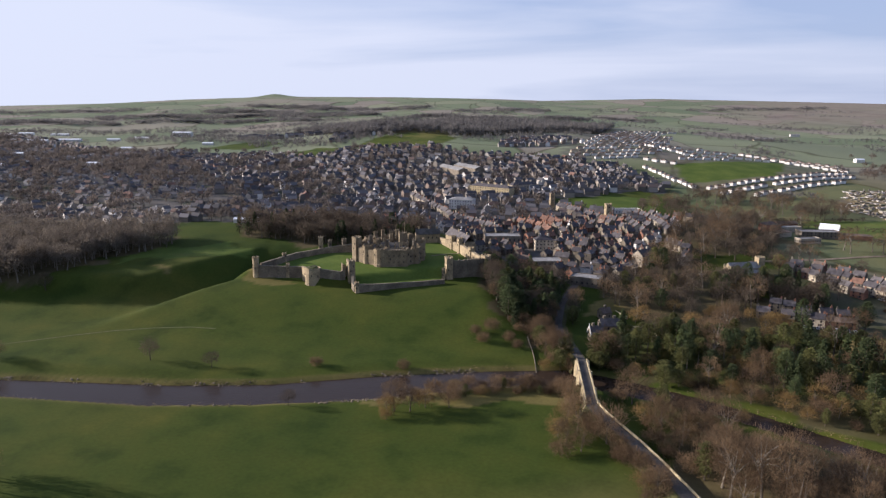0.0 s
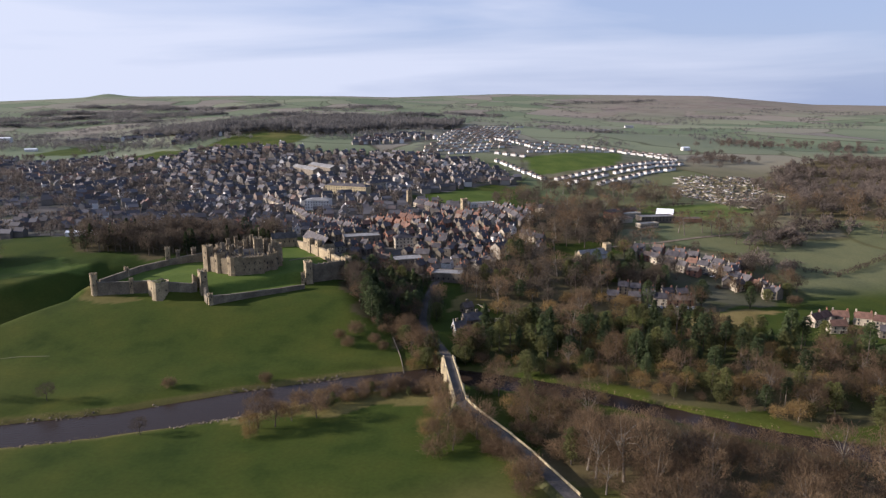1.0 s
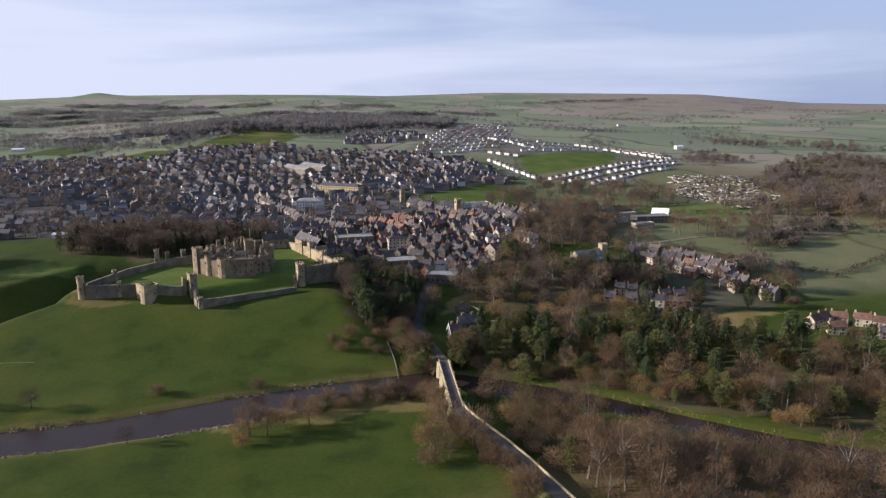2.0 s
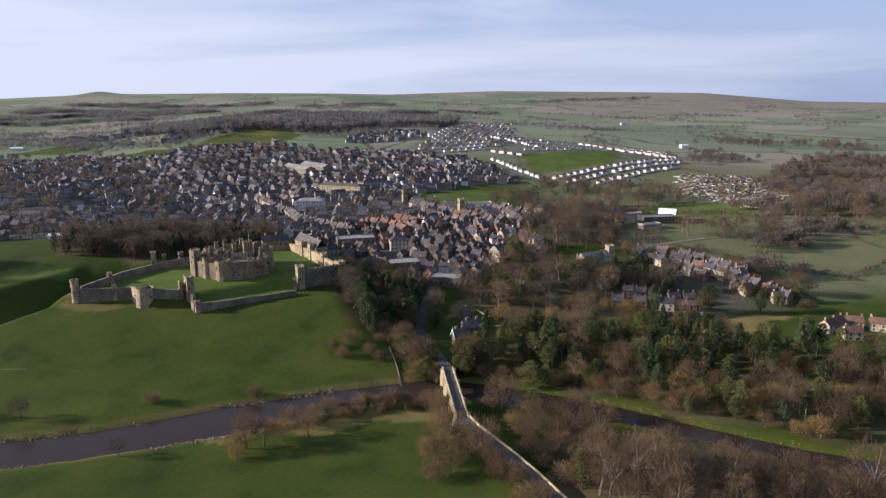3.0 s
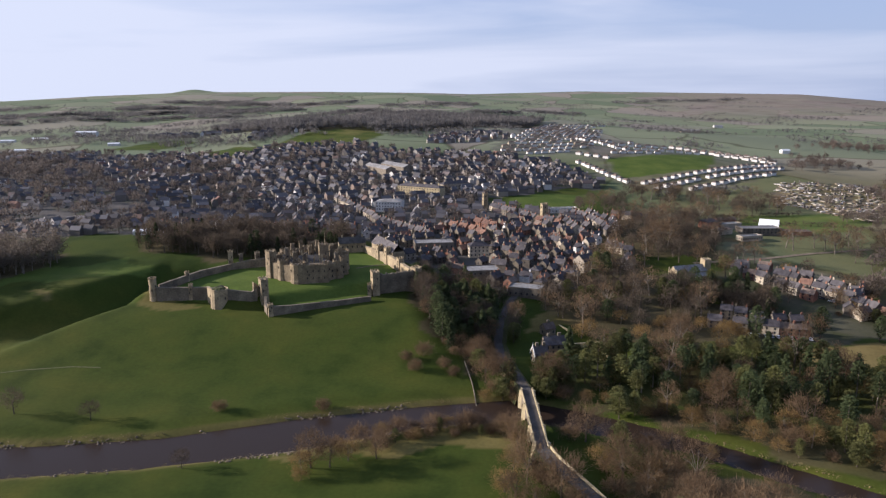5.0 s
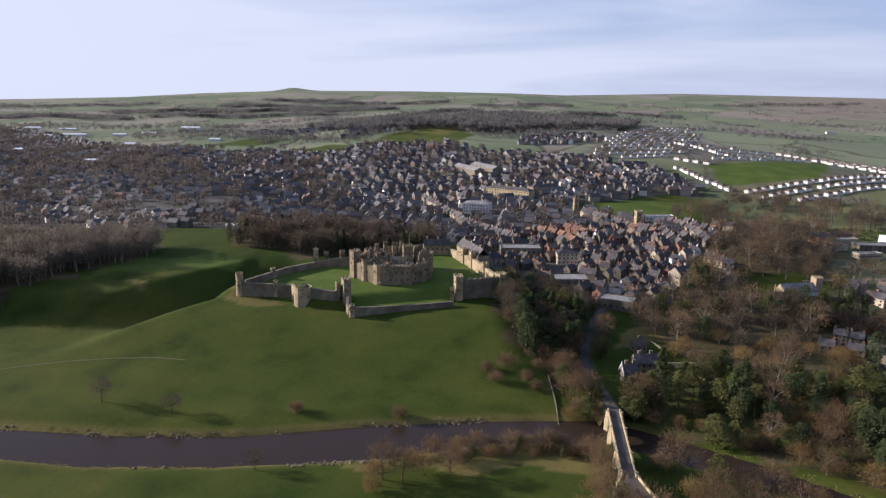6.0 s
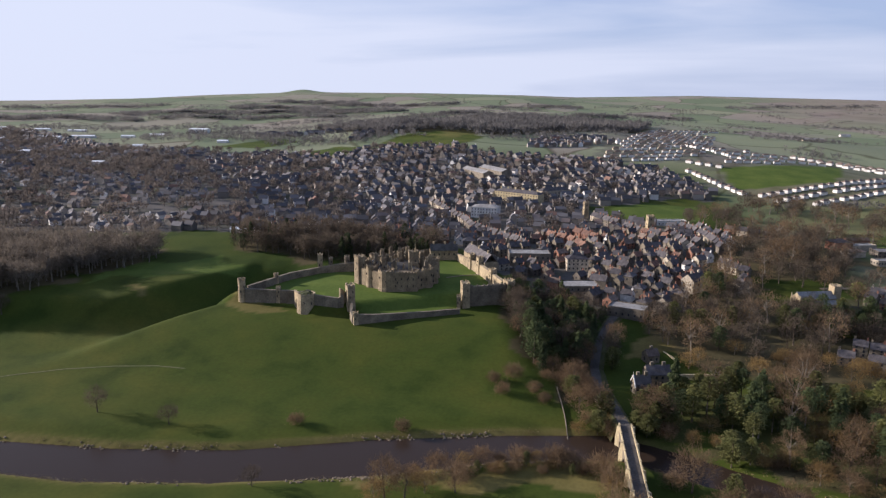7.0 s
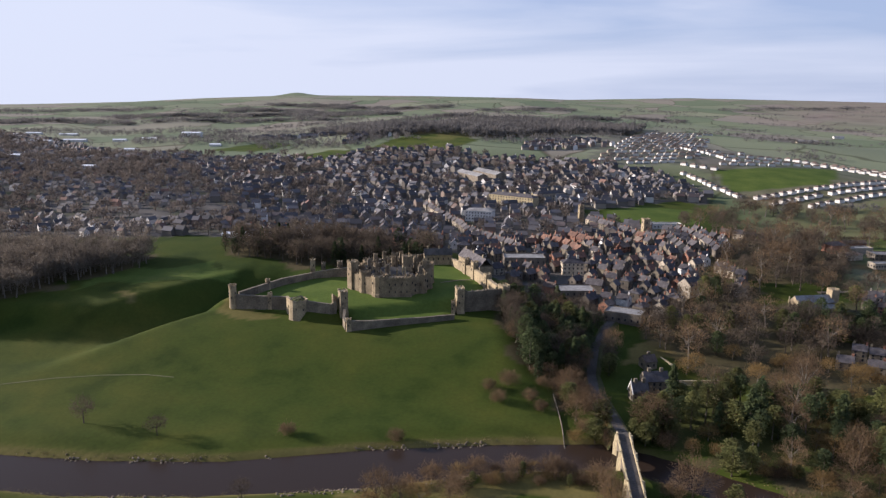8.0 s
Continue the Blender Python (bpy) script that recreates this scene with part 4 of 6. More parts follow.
def house(w, d, eave, rise, wall, roof, label, stacks=2, hip=False, panes=True, group="houses of the town", category="house", name="town_house"):
    w, d, eave, rise = w * 0.8, d * 0.82, eave * 0.88, rise * 0.84

    def build():
        root = thing(name, label, category, group=group)
        body = Shape()
        if hip:
            body.box(0, 0, -2, w, d, eave + 2)
        else:
            pent(body, w, d, eave, rise)
        part("wall", body, wall, root)
        r = Shape()
        r.hip(0, 0, eave, w, d, rise) if hip else r.gable(0, 0, eave, w, d, rise)
        part("roof", r, roof, root)
        for k in range(stacks):
            u = (-1 if k == 0 else 1) * (w / 2 - 0.7) if stacks < 3 else (k / (stacks - 1) - 0.5) * (w - 1.4)
            s = Shape().box(u, 0, eave + rise - 0.8, 1.0, 0.7, 2.1)
            s.round(u - 0.2, 0, eave + rise + 1.3, 0.14, 0.5, 6).round(u + 0.2, 0, eave + rise + 1.3, 0.14, 0.5, 6)
            part("chimney", s, HOUSE_BRICK if k else wall, root)
        if panes:
            n = max(2, int(w / 4.0))
            floors = (0.8, 3.0) if eave < 6.2 else (0.9, 3.1, 5.0)
            for z in floors:
                for k in range(n):
                    share("window", WINDOW, root, pose((k + 0.5) / n * w - w / 2, -d / 2, z))
            share("window", WINDOW, root, pose(-w / 2, 0, 3.0, 0, 0, 90))
            share("door", DOOR, root, pose(w * 0.12, -d / 2, 0))
        return root
    return Kind(build)


STONE_A = house(10, 7.5, 5.6, 3.4, HOUSE_STONE, SLATE, "grey stone town house with a slate roof and chimneys")
STONE_B = house(14, 8, 6.4, 3.8, HOUSE_STONE, SLATE, "long stone terrace house under dark slates", 3)
STONE_C = house(9, 7, 7.4, 3.2, DARKSTONE, SLATE, "tall narrow stone house with a slate roof")
CREAM_A = house(11, 8, 6.0, 3.4, HOUSE_CREAM, SLATE, "cream rendered town house with a slate roof")
WHITE_A = house(9.5, 7.5, 5.4, 3.2, HOUSE_RENDER, SLATE, "white rendered house with a slate roof")
RED_A = house(10, 7.5, 5.4, 3.4, HOUSE_STONE, PANTILE, "stone house with a red pantile roof")
RED_B = house(12, 7.5, 5.8, 3.4, HOUSE_BRICK, PANTILE, "red brick house with a pantile roof")
BROWN_A = house(11, 8, 5.2, 3.0, HOUSE_BRICK, BROWNTILE, "brick house with a brown tile roof")
HIP_A = house(12, 9, 6.4, 2.8, HOUSE_STONE, SLATE, "square stone house with a hipped slate roof", 2, True)
SEMI = house(10, 7.2, 4.0, 2.3, HOUSE_RENDER, BROWNTILE, "pair of white rendered estate houses with a brown tile roof", 0, True, False, "white estate houses", "house", "estate_house")
SEMI_B = house(12.5, 7.2, 4.0, 2.3, HOUSE_RENDER, BROWNTILE, "long white estate house with a brown tile roof", 0, True, False, "white estate houses", "house", "estate_house")
SEMI_C = house(12, 7.2, 4.0, 2.3, HOUSE_CREAM, BROWNTILE, "cream estate house with a brown tile roof", 0, True, False, "cream estate houses", "house", "estate_house")
ORANGE = house(12, 8, 6.0, 3.4, HOUSE_CREAM, PANTILE, "warm stone house with an orange pantile roof", 2, group="village houses", name="village_house")
TOWN_KINDS = [STONE_A, STONE_A, STONE_A, STONE_B, STONE_B, STONE_C, STONE_C, STONE_C, CREAM_A, WHITE_A, RED_A, BROWN_A, BROWN_A, HIP_A, HIP_A]


def place(kind, x, y, a=0.0, sink=0.3):
    return kind.put(Matrix.Translation((x, y, z_at(x, y) - sink)) @ pose(0, 0, 0, 0, 0, a))


TAKEN = []  # discs that are built on: x, y, radius


def free(x, y, r):
    return all((x - u) ** 2 + (y - v) ** 2 > (r + q) ** 2 for u, v, q in TAKEN)


def take(x, y, r):
    TAKEN.append((x, y, r))


# ---- buildings that stand out ----
def block(name, label, category, x, y, w, d, h, a, wall, roof, rise=0.0, hip=False, floors=(), cols=0, stacks=0, mansard=0.0, pane_size=1.0):
    """A larger building with its rows of windows."""
    z = z_at(x, y)
    root = thing(name, label, category, Matrix.Translation((x, y, z)) @ pose(0, 0, 0, 0, 0, a))
    if rise and not hip:
        part("wall", pent(Shape(), w, d, h, rise, 3), wall, root)
        part("roof", Shape().gable(0, 0, h, w, d, rise, 0, 0.3), roof, root)
    else:
        part("wall", Shape().box(0, 0, -3, w, d, h + 3), wall, root)
        if hip:
            part("roof", Shape().hip(0, 0, h, w, d, rise, 0, 0.4), roof, root)
        else:
            part("roof", Shape().box(0, 0, h - 0.2, w - 0.8, d - 0.8, 0.35), roof, root)
            for u, v, p, q in ((0, -d / 2 + 0.2, w, 0.4), (0, d / 2 - 0.2, w, 0.4), (-w / 2 + 0.2, 0, 0.4, d - 0.8), (w / 2 - 0.2, 0, 0.4, d - 0.8)):
                part("parapet", Shape().box(u, v, h, p, q, 0.7), wall, root)
    for f in floors:
        for k in range(cols):
            share("window", WINDOW, root, Matrix.Translation(((k + 0.5) / cols * w - w / 2, -d / 2, f)) @ Matrix.Scale(pane_size, 4))
        for k in range(max(1, int(cols * d / w))):
            n = max(1, int(cols * d / w))
            share("window", WINDOW, root, Matrix.Translation((-w / 2, (k + 0.5) / n * d - d / 2, f)) @ pose(0, 0, 0, 0, 0, 90) @ Matrix.Scale(pane_size, 4))
    for k in range(stacks):
        part("chimney", Shape().box((k + 0.5) / stacks * w - w / 2, 0, h + rise - 0.8, 1.6, 1.0, 2.6), wall, root)
    for q in range(int(max(w, d) // 10) + 1):
        f = (q + 0.5) / (int(max(w, d) // 10) + 1) - 0.5
        c, s = math.cos(radians(a)), math.sin(radians(a))
        u, v = (f * w, 0) if w > d else (0, f * d)
        take(x + u * c - v * s, y + u * s + v * c, min(w, d) * 0.55)
    return root


block("long_terrace", "long pale sandstone terrace of three storeys", "building", 58, 822, 54, 12, 9.5, -36, PALESTONE, SLATE, 3.0, True, (1.2, 4.2, 7.0), 16, 6)
block("long_terrace", "low pale range behind the long terrace", "building", 96, 838, 36, 10, 8.0, 32, HOUSE_CREAM, SLATE, 3.0, True, (1.2, 4.2), 9, 3)
block("white_hall", "large white rendered hall with rows of windows", "building", 22, 764, 26, 18, 9.5, -14, HOUSE_RENDER, GREY_SHEET, 2.0, True, (1.2, 4.2, 7.0), 9, 0)
block("market_shed", "long grey sheet-roofed shed behind the town", "shed", 14, 950, 66, 14, 5.0, -66, HOUSE_STONE, GREY_SHEET, 3.0)
block("market_shed", "long grey sheet-roofed shed behind the town", "shed", 36, 956, 66, 14, 5.0, -66, HOUSE_STONE, GREY_SHEET, 3.0)
block("town_hall", "plain stone block with a grey flat roof", "building", 51, 585, 30, 16, 8.0, 2, HOUSE_STONE, GREY_SHEET, 0, False, (1.4, 4.6), 8)
block("flat_roofed_block", "flat-roofed stone building beside the road", "building", 79, 522, 24, 16, 6.5, 4, HOUSE_STONE, GREY_SHEET, 0, False, (1.4, 4.2), 6)
block("flat_roofed_block", "low flat-roofed building above the road", "building", 104, 488, 22, 13, 5.5, -25, HOUSE_STONE, GREY_SHEET, 0, False, (1.4,), 6)
block("cream_house", "square cream house with a slate roof", "house", 84, 570, 15, 10, 8.5, 3, HOUSE_CREAM, SLATE, 3.2, True, (1.2, 4.2, 6.8), 5, 2)
block("pale_house", "pale stone house with a steep gable", "house", 156, 531, 14, 10, 7.5, 35, HOUSE_CREAM, SLATE, 4.2, False, (1.2, 4.2), 4, 2)
block("long_shed", "long low white building below the green", "shed", 188, 716, 30, 8, 4.2, 6, HOUSE_RENDER, GREY_SHEET, 0, False, (1.3,), 9)
block("school_block", "low pale school block with a flat roof", "school", 314, 592, 20, 8, 3.6, 12, HOUSE_CREAM, GREY_SHEET, 0, False, (1.3,), 9)
block("school_block", "grey school block with bands of windows", "school", 334, 614, 34, 14, 5.0, -4, HOUSE_STONE, GREY_SHEET, 0, False, (1.3, 3.8), 10)
block("school_block", "low brown school block", "school", 366, 612, 26, 9, 3.2, -14, HOUSE_BRICK, BROWNTILE, 1.2, True)
block("school_block", "small red brick school block", "school", 300, 634, 15, 12, 6.5, 10, HOUSE_BRICK, BROWNTILE, 2.5, True)
block("school_block", "low grey-roofed school block", "school", 318, 636, 22, 9, 4.2, 14, HOUSE_CREAM, GREY_SHEET, 0)
block("school_block", "small pale school annexe with a brown roof", "school", 300, 612, 16, 9, 4.2, 20, HOUSE_CREAM, BROWNTILE, 1.6, True)
block("school_block", "low brick annexe among trees", "school", 328, 662, 20, 8, 4.0, 8, HOUSE_BRICK, BROWNTILE, 1.8)
block("sports_hall", "large white sheet-roofed sports hall on the field", "hall", 354, 632, 16, 15, 3.6, -34, HOUSE_BRICK, WHITE_SHEET, 5.2)
block("warehouse", "long white shed in the valley beyond the town", "shed", -548, 1500, 38, 18, 9, 0, HOUSE_RENDER, WHITE_SHEET, 1.5)
for x, y, w in ((-1010, 1570, 70), (-930, 1590, 50), (-860, 1600, 60), (-1090, 1690, 80), (-690, 1150, 30), (-560, 1260, 36), (-430, 1300, 30), (-520, 1050, 28), (-640, 1010, 30), (-775, 1360, 60), (-735, 1400, 70), (-655, 1415, 40), (-840, 1300, 50), (-610, 1440, 45), (-905, 1500, 60)):
    block("warehouse", "white sheet-clad shed in the valley", "shed", x, y, w * 0.62, 11, 3.2, 8, HOUSE_RENDER, WHITE_SHEET, 1.4)
block("glasshouse", "low pale shed roofs at the wood's edge", "shed", -352, 590, 26, 12, 3.5, 15, HOUSE_RENDER, WHITE_SHEET, 1.6)
block("glasshouse", "low pale shed roofs at the wood's edge", "shed", -322, 604, 20, 12, 3.5, 25, HOUSE_RENDER, WHITE_SHEET, 1.6)
block("long_shed", "low white shed behind the trees", "shed", -181, 645, 24, 7, 3.2, 0, HOUSE_RENDER, WHITE_SHEET, 1.2)
block("farm_shed", "white farm shed in green fields", "shed", 662, 1122, 14, 8, 4.5, 5, HOUSE_RENDER, WHITE_SHEET, 1.6)
block("farm_shed", "grey farm buildings among dark trees", "shed", 690, 1530, 40, 12, 5, -8, HOUSE_CREAM, GREY_SHEET, 2.0)
block("farm_shed", "small pale barn in far fields", "shed", 930, 1880, 24, 10, 5, -4, HOUSE_RENDER, GREY_SHEET, 2.0)
block("gabled_lodge", "dark stone house among trees beside the garden", "house", 101, 405, 12, 8, 6.0, 5, DARKSTONE, SLATE, 3.6, False, (1.2, 3.8), 4, 2)
lodge = block("gabled_lodge", "dark lodge with a bright white gable beside the road", "house", 91, 394.5, 8, 5.4, 4.6, 12, DARKSTONE, SLATE, 4.2, False, (1.2, 3.8), 3, 2)
for side in (-1, 1):
    part("barge_board", Shape().tube([(-4.3, side * 3.2, 4.0), (-4.3, 0, 9.1)], [0.3, 0.3], 4), HOUSE_RENDER, lodge, "bright white barge board")
part("finial", Shape().box(-4.3, 0, 8.8, 0.3, 0.3, 2.0, 0, 0.3), HOUSE_RENDER, lodge)
block("garden_house", "small dark stone house in the garden", "house", 104, 430, 7, 6, 4.0, 20, DARKSTONE, BROWNTILE, 2.8, False, (1.2,), 2, 1)


def church():
    x, y = 222, 505
    root = thing("church", "buttressed sandstone church with a square tower and slate roof", "church", Matrix.Translation((x, y, z_at(x, y))) @ pose(0, 0, 0, 0, 0, 12) @ Matrix.Scale(0.82, 4))
    part("nave", pent(Shape(), 30, 10, 8, 4.5, 4), SANDSTONE, root)
    part("roof", Shape().gable(0, 0, 8, 30, 10, 4.5, 0, 0.3), GREY_SHEET, root)
    part("aisle", Shape().box(0, -7, -4, 28, 5, 8.5), SANDSTONE, root)
    part("aisle_roof", Shape().loft([[(-14.2, -9.8, 4.5), (-14.2, -4.8, 6.6), (-14.2, -4.8, 6.9), (-14.2, -9.8, 4.8)], [(14.2, -9.8, 4.5), (14.2, -4.8, 6.6), (14.2, -4.8, 6.9), (14.2, -9.8, 4.8)]]), GREY_SHEET, root)
    tower = part("tower", Shape().box(17.0, 0, -4, 6.2, 6.2, 20).box(17.0, 0, 16, 6.6, 6.6, 0.6), SANDSTONE, root)
    b = Shape()
    crenels(b, [(14.0, -3.0), (20.0, -3.0), (20.0, 3.0), (14.0, 3.0)], 16.6, True, 0.9, 1.0, 0.8, 0.5)
    tagged(part("battlement", b, SANDSTONE, tower), kind="stuff")
    for k in range(7):
        part("buttress", Shape().box(-13.5 + 4.5 * k, -9.9, -4, 0.9, 1.4, 8.2, 0, 0.9), PALESTONE, root)
        if k < 6:
            share("window", WINDOW, root, Matrix.Translation((-11.2 + 4.5 * k, -9.5, 0.9)) @ Matrix.Scale(1.4, 4))
    for k in range(3):
        part("buttress", Shape().box(-15.6, -4.2 + 4.2 * k, -4, 1.4, 0.9, 10, 0, 0.9), PALESTONE, root)
    for q in (-1, 1):
        part("pinnacle", Shape().box(-15.3, q * 5, 5, 1.2, 1.2, 6, 0, 0.4), PALESTONE, root)
    take(x, y, 19)


church()


def town_tower(x, y, w, h, label, mat, cap=0.0, name="church_tower"):
    root = thing(name, label, "tower", Matrix.Translation((x, y, z_at(x, y))) @ pose(0, 0, 0, 0, 0, 10))
    s = part("shaft", Shape().box(0, 0, -2, w, w, h * 0.6 + 2).box(0, 0, h * 0.6, w * 1.06, w * 1.06, 0.5).box(0, 0, h * 0.6 + 0.5, w * 0.95, w * 0.95, h * 0.4 - 0.5), mat, root)
    b = Shape()
    crenels(b, [(-w / 2, -w / 2), (w / 2, -w / 2), (w / 2, w / 2), (-w / 2, w / 2)], h, True, 1.0, 1.1, 0.7, 0.5)
    tagged(part("battlement", b, mat, root), kind="stuff")
    if cap:
        part("cap", Shape().box(0, 0, h, w * 0.8, w * 0.8, cap, 0, 0.05), BROWNTILE, root)
    for z in (0.5, 0.78):
        share("window", WINDOW, root, pose(0, -w / 2 + 0.05, h * z))
        share("window", WINDOW, root, pose(-w / 2 + 0.05, 0, h * z, 0, 0, 90))
    take(x, y, w * 0.8)


town_tower(118, 750, 4.8, 15, "warm stone gate tower with a tiled cap", SANDSTONE, 3.0, "clock_tower")
town_tower(161, 676, 5.5, 15, "square sandstone church tower", SANDSTONE)
block("town_church", "small sandstone church with a slate roof", "church", 150, 686, 20, 8, 6, -20, SANDSTONE, SLATE, 3.5)

def garden_wall(a, b, tall, label, mat):
    d = Vector((b[0] - a[0], b[1] - a[1], 0))
    z = z_at(*a)
    root = thing("garden_wall", label, "wall", Matrix.Translation((a[0], a[1], z)) @ pose(0, 0, 0, 0, 0, math.degrees(math.atan2(d.y, d.x))))
    low = min(0.0, z_at(*b) - z) - 1.5
    part("wall_length", Shape().box(d.length / 2, 0, low, d.length, 0.5, tall - low), mat, root)
    part("coping", Shape().box(d.length / 2, 0, tall, d.length + 0.2, 0.8, 0.2), mat, root)
    for k in range(int(d.length / 5) + 1):
        part("buttress", Shape().box(min(k * 5 + 0.4, d.length - 0.4), -0.45, low, 0.7, 0.5, tall - low - 0.5), mat, root)


garden_wall((111.5, 410), (135, 411.5), 2.6, "long grey garden terrace wall above the park", PALESTONE)
garden_wall((118, 428), (112, 447), 1.6, "low pale garden wall along a path", PALESTONE)
garden_wall((128, 407), (127.5, 391), 1.8, "short bright stone wall in the garden", PALESTONE)

# lit street fronts: terraces that follow a line
def street(line, kinds, gap, seed, turn=0.0, jitter=1.0, skip=0.0, wild=4.0):
    rnd = random.Random(seed)
    for (x0, y0), (x1, y1) in zip(line, line[1:]):
        d, a = math.hypot(x1 - x0, y1 - y0), math.degrees(math.atan2(y1 - y0, x1 - x0))
        k = max(1, round(d / gap))
        for i in range(k):
            f = (i + 0.5) / k
            x, y = x0 + (x1 - x0) * f + rnd.uniform(-jitter, jitter), y0 + (y1 - y0) * f + rnd.uniform(-jitter, jitter)
            if free(x, y, 3.0) and rnd.random() >= skip:
                place(rnd.choice(kinds), x, y, a + turn + rnd.uniform(-wild, wild) + (180 if math.cos(radians(a + turn)) < 0 else 0))
                take(x, y, 4.2)


street([(-34, 812), (-8, 757), (9, 703), (26, 667), (41, 640), (52, 618)], [CREAM_A, STONE_B, CREAM_A, STONE_A], 11, 1)
street([(122, 738), (134, 706), (152, 664), (168, 640)], [CREAM_A, STONE_B, RED_A], 11, 2)
street([(176, 655), (176, 600)], [STONE_B, CREAM_A], 14, 3)
street([(72, 660), (88, 640), (98, 612)], [RED_B, RED_A], 11, 4)
street([(96, 668), (112, 640)], [RED_B, RED_A], 11, 5)
street([(266, 521), (282, 507), (292, 486), (302, 470), (310, 453), (317, 432), (321, 414)], [STONE_A, STONE_B, CREAM_A, RED_A, STONE_C], 8.4, 6, 0, 0.5, 0.0, 5)
street([(256, 512), (270, 500), (280, 480), (289, 462)], [STONE_A, BROWN_A, CREAM_A, STONE_C], 8.6, 16, 0, 0.8, 0.05, 8)
street([(282, 522), (300, 500), (312, 480), (320, 462)], [STONE_A, CREAM_A, BROWN_A], 9.6, 26, 0, 1.2, 0.1, 20)
street([(192, 692), (202, 645), (200, 604)], [STONE_A, CREAM_A, STONE_B], 10.5, 35, 0, 1.5)
street([(208, 694), (216, 655), (212, 622)], [CREAM_A, STONE_A, WHITE_A], 12, 36, 0, 2.0)
street([(188, 578), (196, 548), (186, 526)], [STONE_A, STONE_C, CREAM_A], 11, 37, 30, 2.0)
street([(228, 690), (244, 672), (262, 664)], [BROWN_A, STONE_A, CREAM_A], 12, 38, 10, 2.5)
street([(303, 467), (311, 460)], [ORANGE], 8, 7, 50, 0.4)
street([(203, 434), (216, 429), (240, 421), (264, 414)], [STONE_A, STONE_C, BROWN_A, STONE_A, CREAM_A], 8.4, 9, 0, 0.6, 0.06, 8)
street([(214, 443), (238, 434), (262, 427)], [STONE_A, BROWN_A, STONE_C], 10, 19, 0, 1.5, 0.1, 14)
YARDS = []
for x, y, turn, kind in ((312, 452, 20, RED_A), (299, 443, 60, STONE_A), (303, 436, 15, CREAM_A), (316, 419, -20, CREAM_A), (320, 426, 70, STONE_A), (319, 432, 40, CREAM_A), (316, 462, 10, CREAM_A), (326, 470, 40, STONE_A)):
    place(kind, x, y, turn)
    take(x, y, 4.2)
    YARDS.append((x, y))
street([(306, 366), (322, 372), (336, 366), (352, 352)], [ORANGE], 10.5, 10)
street([(308, 356), (322, 352)], [ORANGE], 15, 11)
street([(330, 344), (344, 336), (356, 330)], [STONE_A, WHITE_A], 11, 12)

# the white estate, row by row
for k, (a, b) in enumerate([((318, 866), (566, 985)), ((338, 850), (560, 955)), ((372, 836), (520, 905)), ((288, 1005), (316, 880)), ((300, 1060), (340, 1020)),
                            ((520, 1075), (580, 1000)), ((500, 1110), (585, 1020)), ((480, 1150), (590, 1045)), ((372, 1100), (500, 1075)), ((365, 1135), (470, 1130)),
                            ((352, 1060), (430, 1058)), ((360, 1180), (440, 1195)), ((385, 1010 + 70), (350, 1230)), ((182, 1062), (300, 1078)), ((193, 1092), (343, 1108)), ((204, 1123), (354, 1139)), ((217, 1156), (335, 1172)), ((229, 1191), (379, 1207)), ((243, 1228), (393, 1244)), ((257, 1266), (375, 1282)), ((272, 1305), (422, 1321)), ((287, 1346), (437, 1362)), ((303, 1389), (421, 1405)), ((319, 1434), (469, 1450)), ((336, 1480), (486, 1496)), ((354, 1527), (472, 1543)), ((372, 1576), (522, 1592)), ((391, 1627), (541, 1643))]):
    street([a, b], [SEMI, SEMI, SEMI_B] if k < 13 else [SEMI, SEMI, SEMI_C], 13.2 if k < 13 else 11.8, 40 + k, 0, 1.4, 0.05)

# the old town: near houses one by one
rnd = random.Random(5)
near_count, gx = 0, -190.0
spots = []
while gx < 200:
    gy = 500.0
    while gy < 800:
        spots.append((gx + rnd.uniform(-2.5, 2.5), gy + rnd.uniform(-2.5, 2.5)))
        gy += 11.0
    gx += 11.0
spots.sort(key=lambda p: p[1])
for x, y in spots:
    if near_count >= 176:
        break
    if not bool(inside(x, y, OLD_TOWN)) or any(bool(inside(x, y, r)) for r in CLEAR) or not free(x, y, 3.6) or rnd.random() < 0.16:
        continue
    a = 25 * math.sin(x / 60) + 30 * math.sin(y / 75 + 1) + rnd.choice((0, 0, 90))
    place(rnd.choice(TOWN_KINDS), x, y, a + rnd.uniform(-8, 8))
    take(x, y, 4.0)
    near_count += 1
LAST_NEAR = y

WALL_FAR, WFN, WFL, WFB = material("far_house_walls", 0.9)
WFL.new(ramp_of(WFN, WFL, WFN.new("ShaderNodeNewGeometry").outputs["Random Per Island"],
                [(0.0, (0.11, 0.097, 0.084)), (0.35, (0.175, 0.156, 0.132)), (0.58, (0.265, 0.235, 0.195)), (0.72, (0.19, 0.128, 0.10)), (0.88, (0.33, 0.30, 0.26)), (1.0, (0.76, 0.74, 0.70))]), WFB.inputs["Base Color"])
ROOF_FAR, RFN, RFL, RFB = material("far_house_roofs", 0.85)
RFL.new(ramp_of(RFN, RFL, RFN.new("ShaderNodeNewGeometry").outputs["Random Per Island"],
                [(0.0, (0.054, 0.051, 0.054)), (0.5, (0.090, 0.085, 0.089)), (0.8, (0.142, 0.135, 0.139)), (0.92, (0.115, 0.078, 0.064)), (1.0, (0.17, 0.096, 0.072))]), RFB.inputs["Base Color"])


# paler walls than WALL_FAR: haze over the eastern quarter put into the colour
WALL_EAST, WEN, WEL, WEB = material("eastern_house_walls", 0.9)
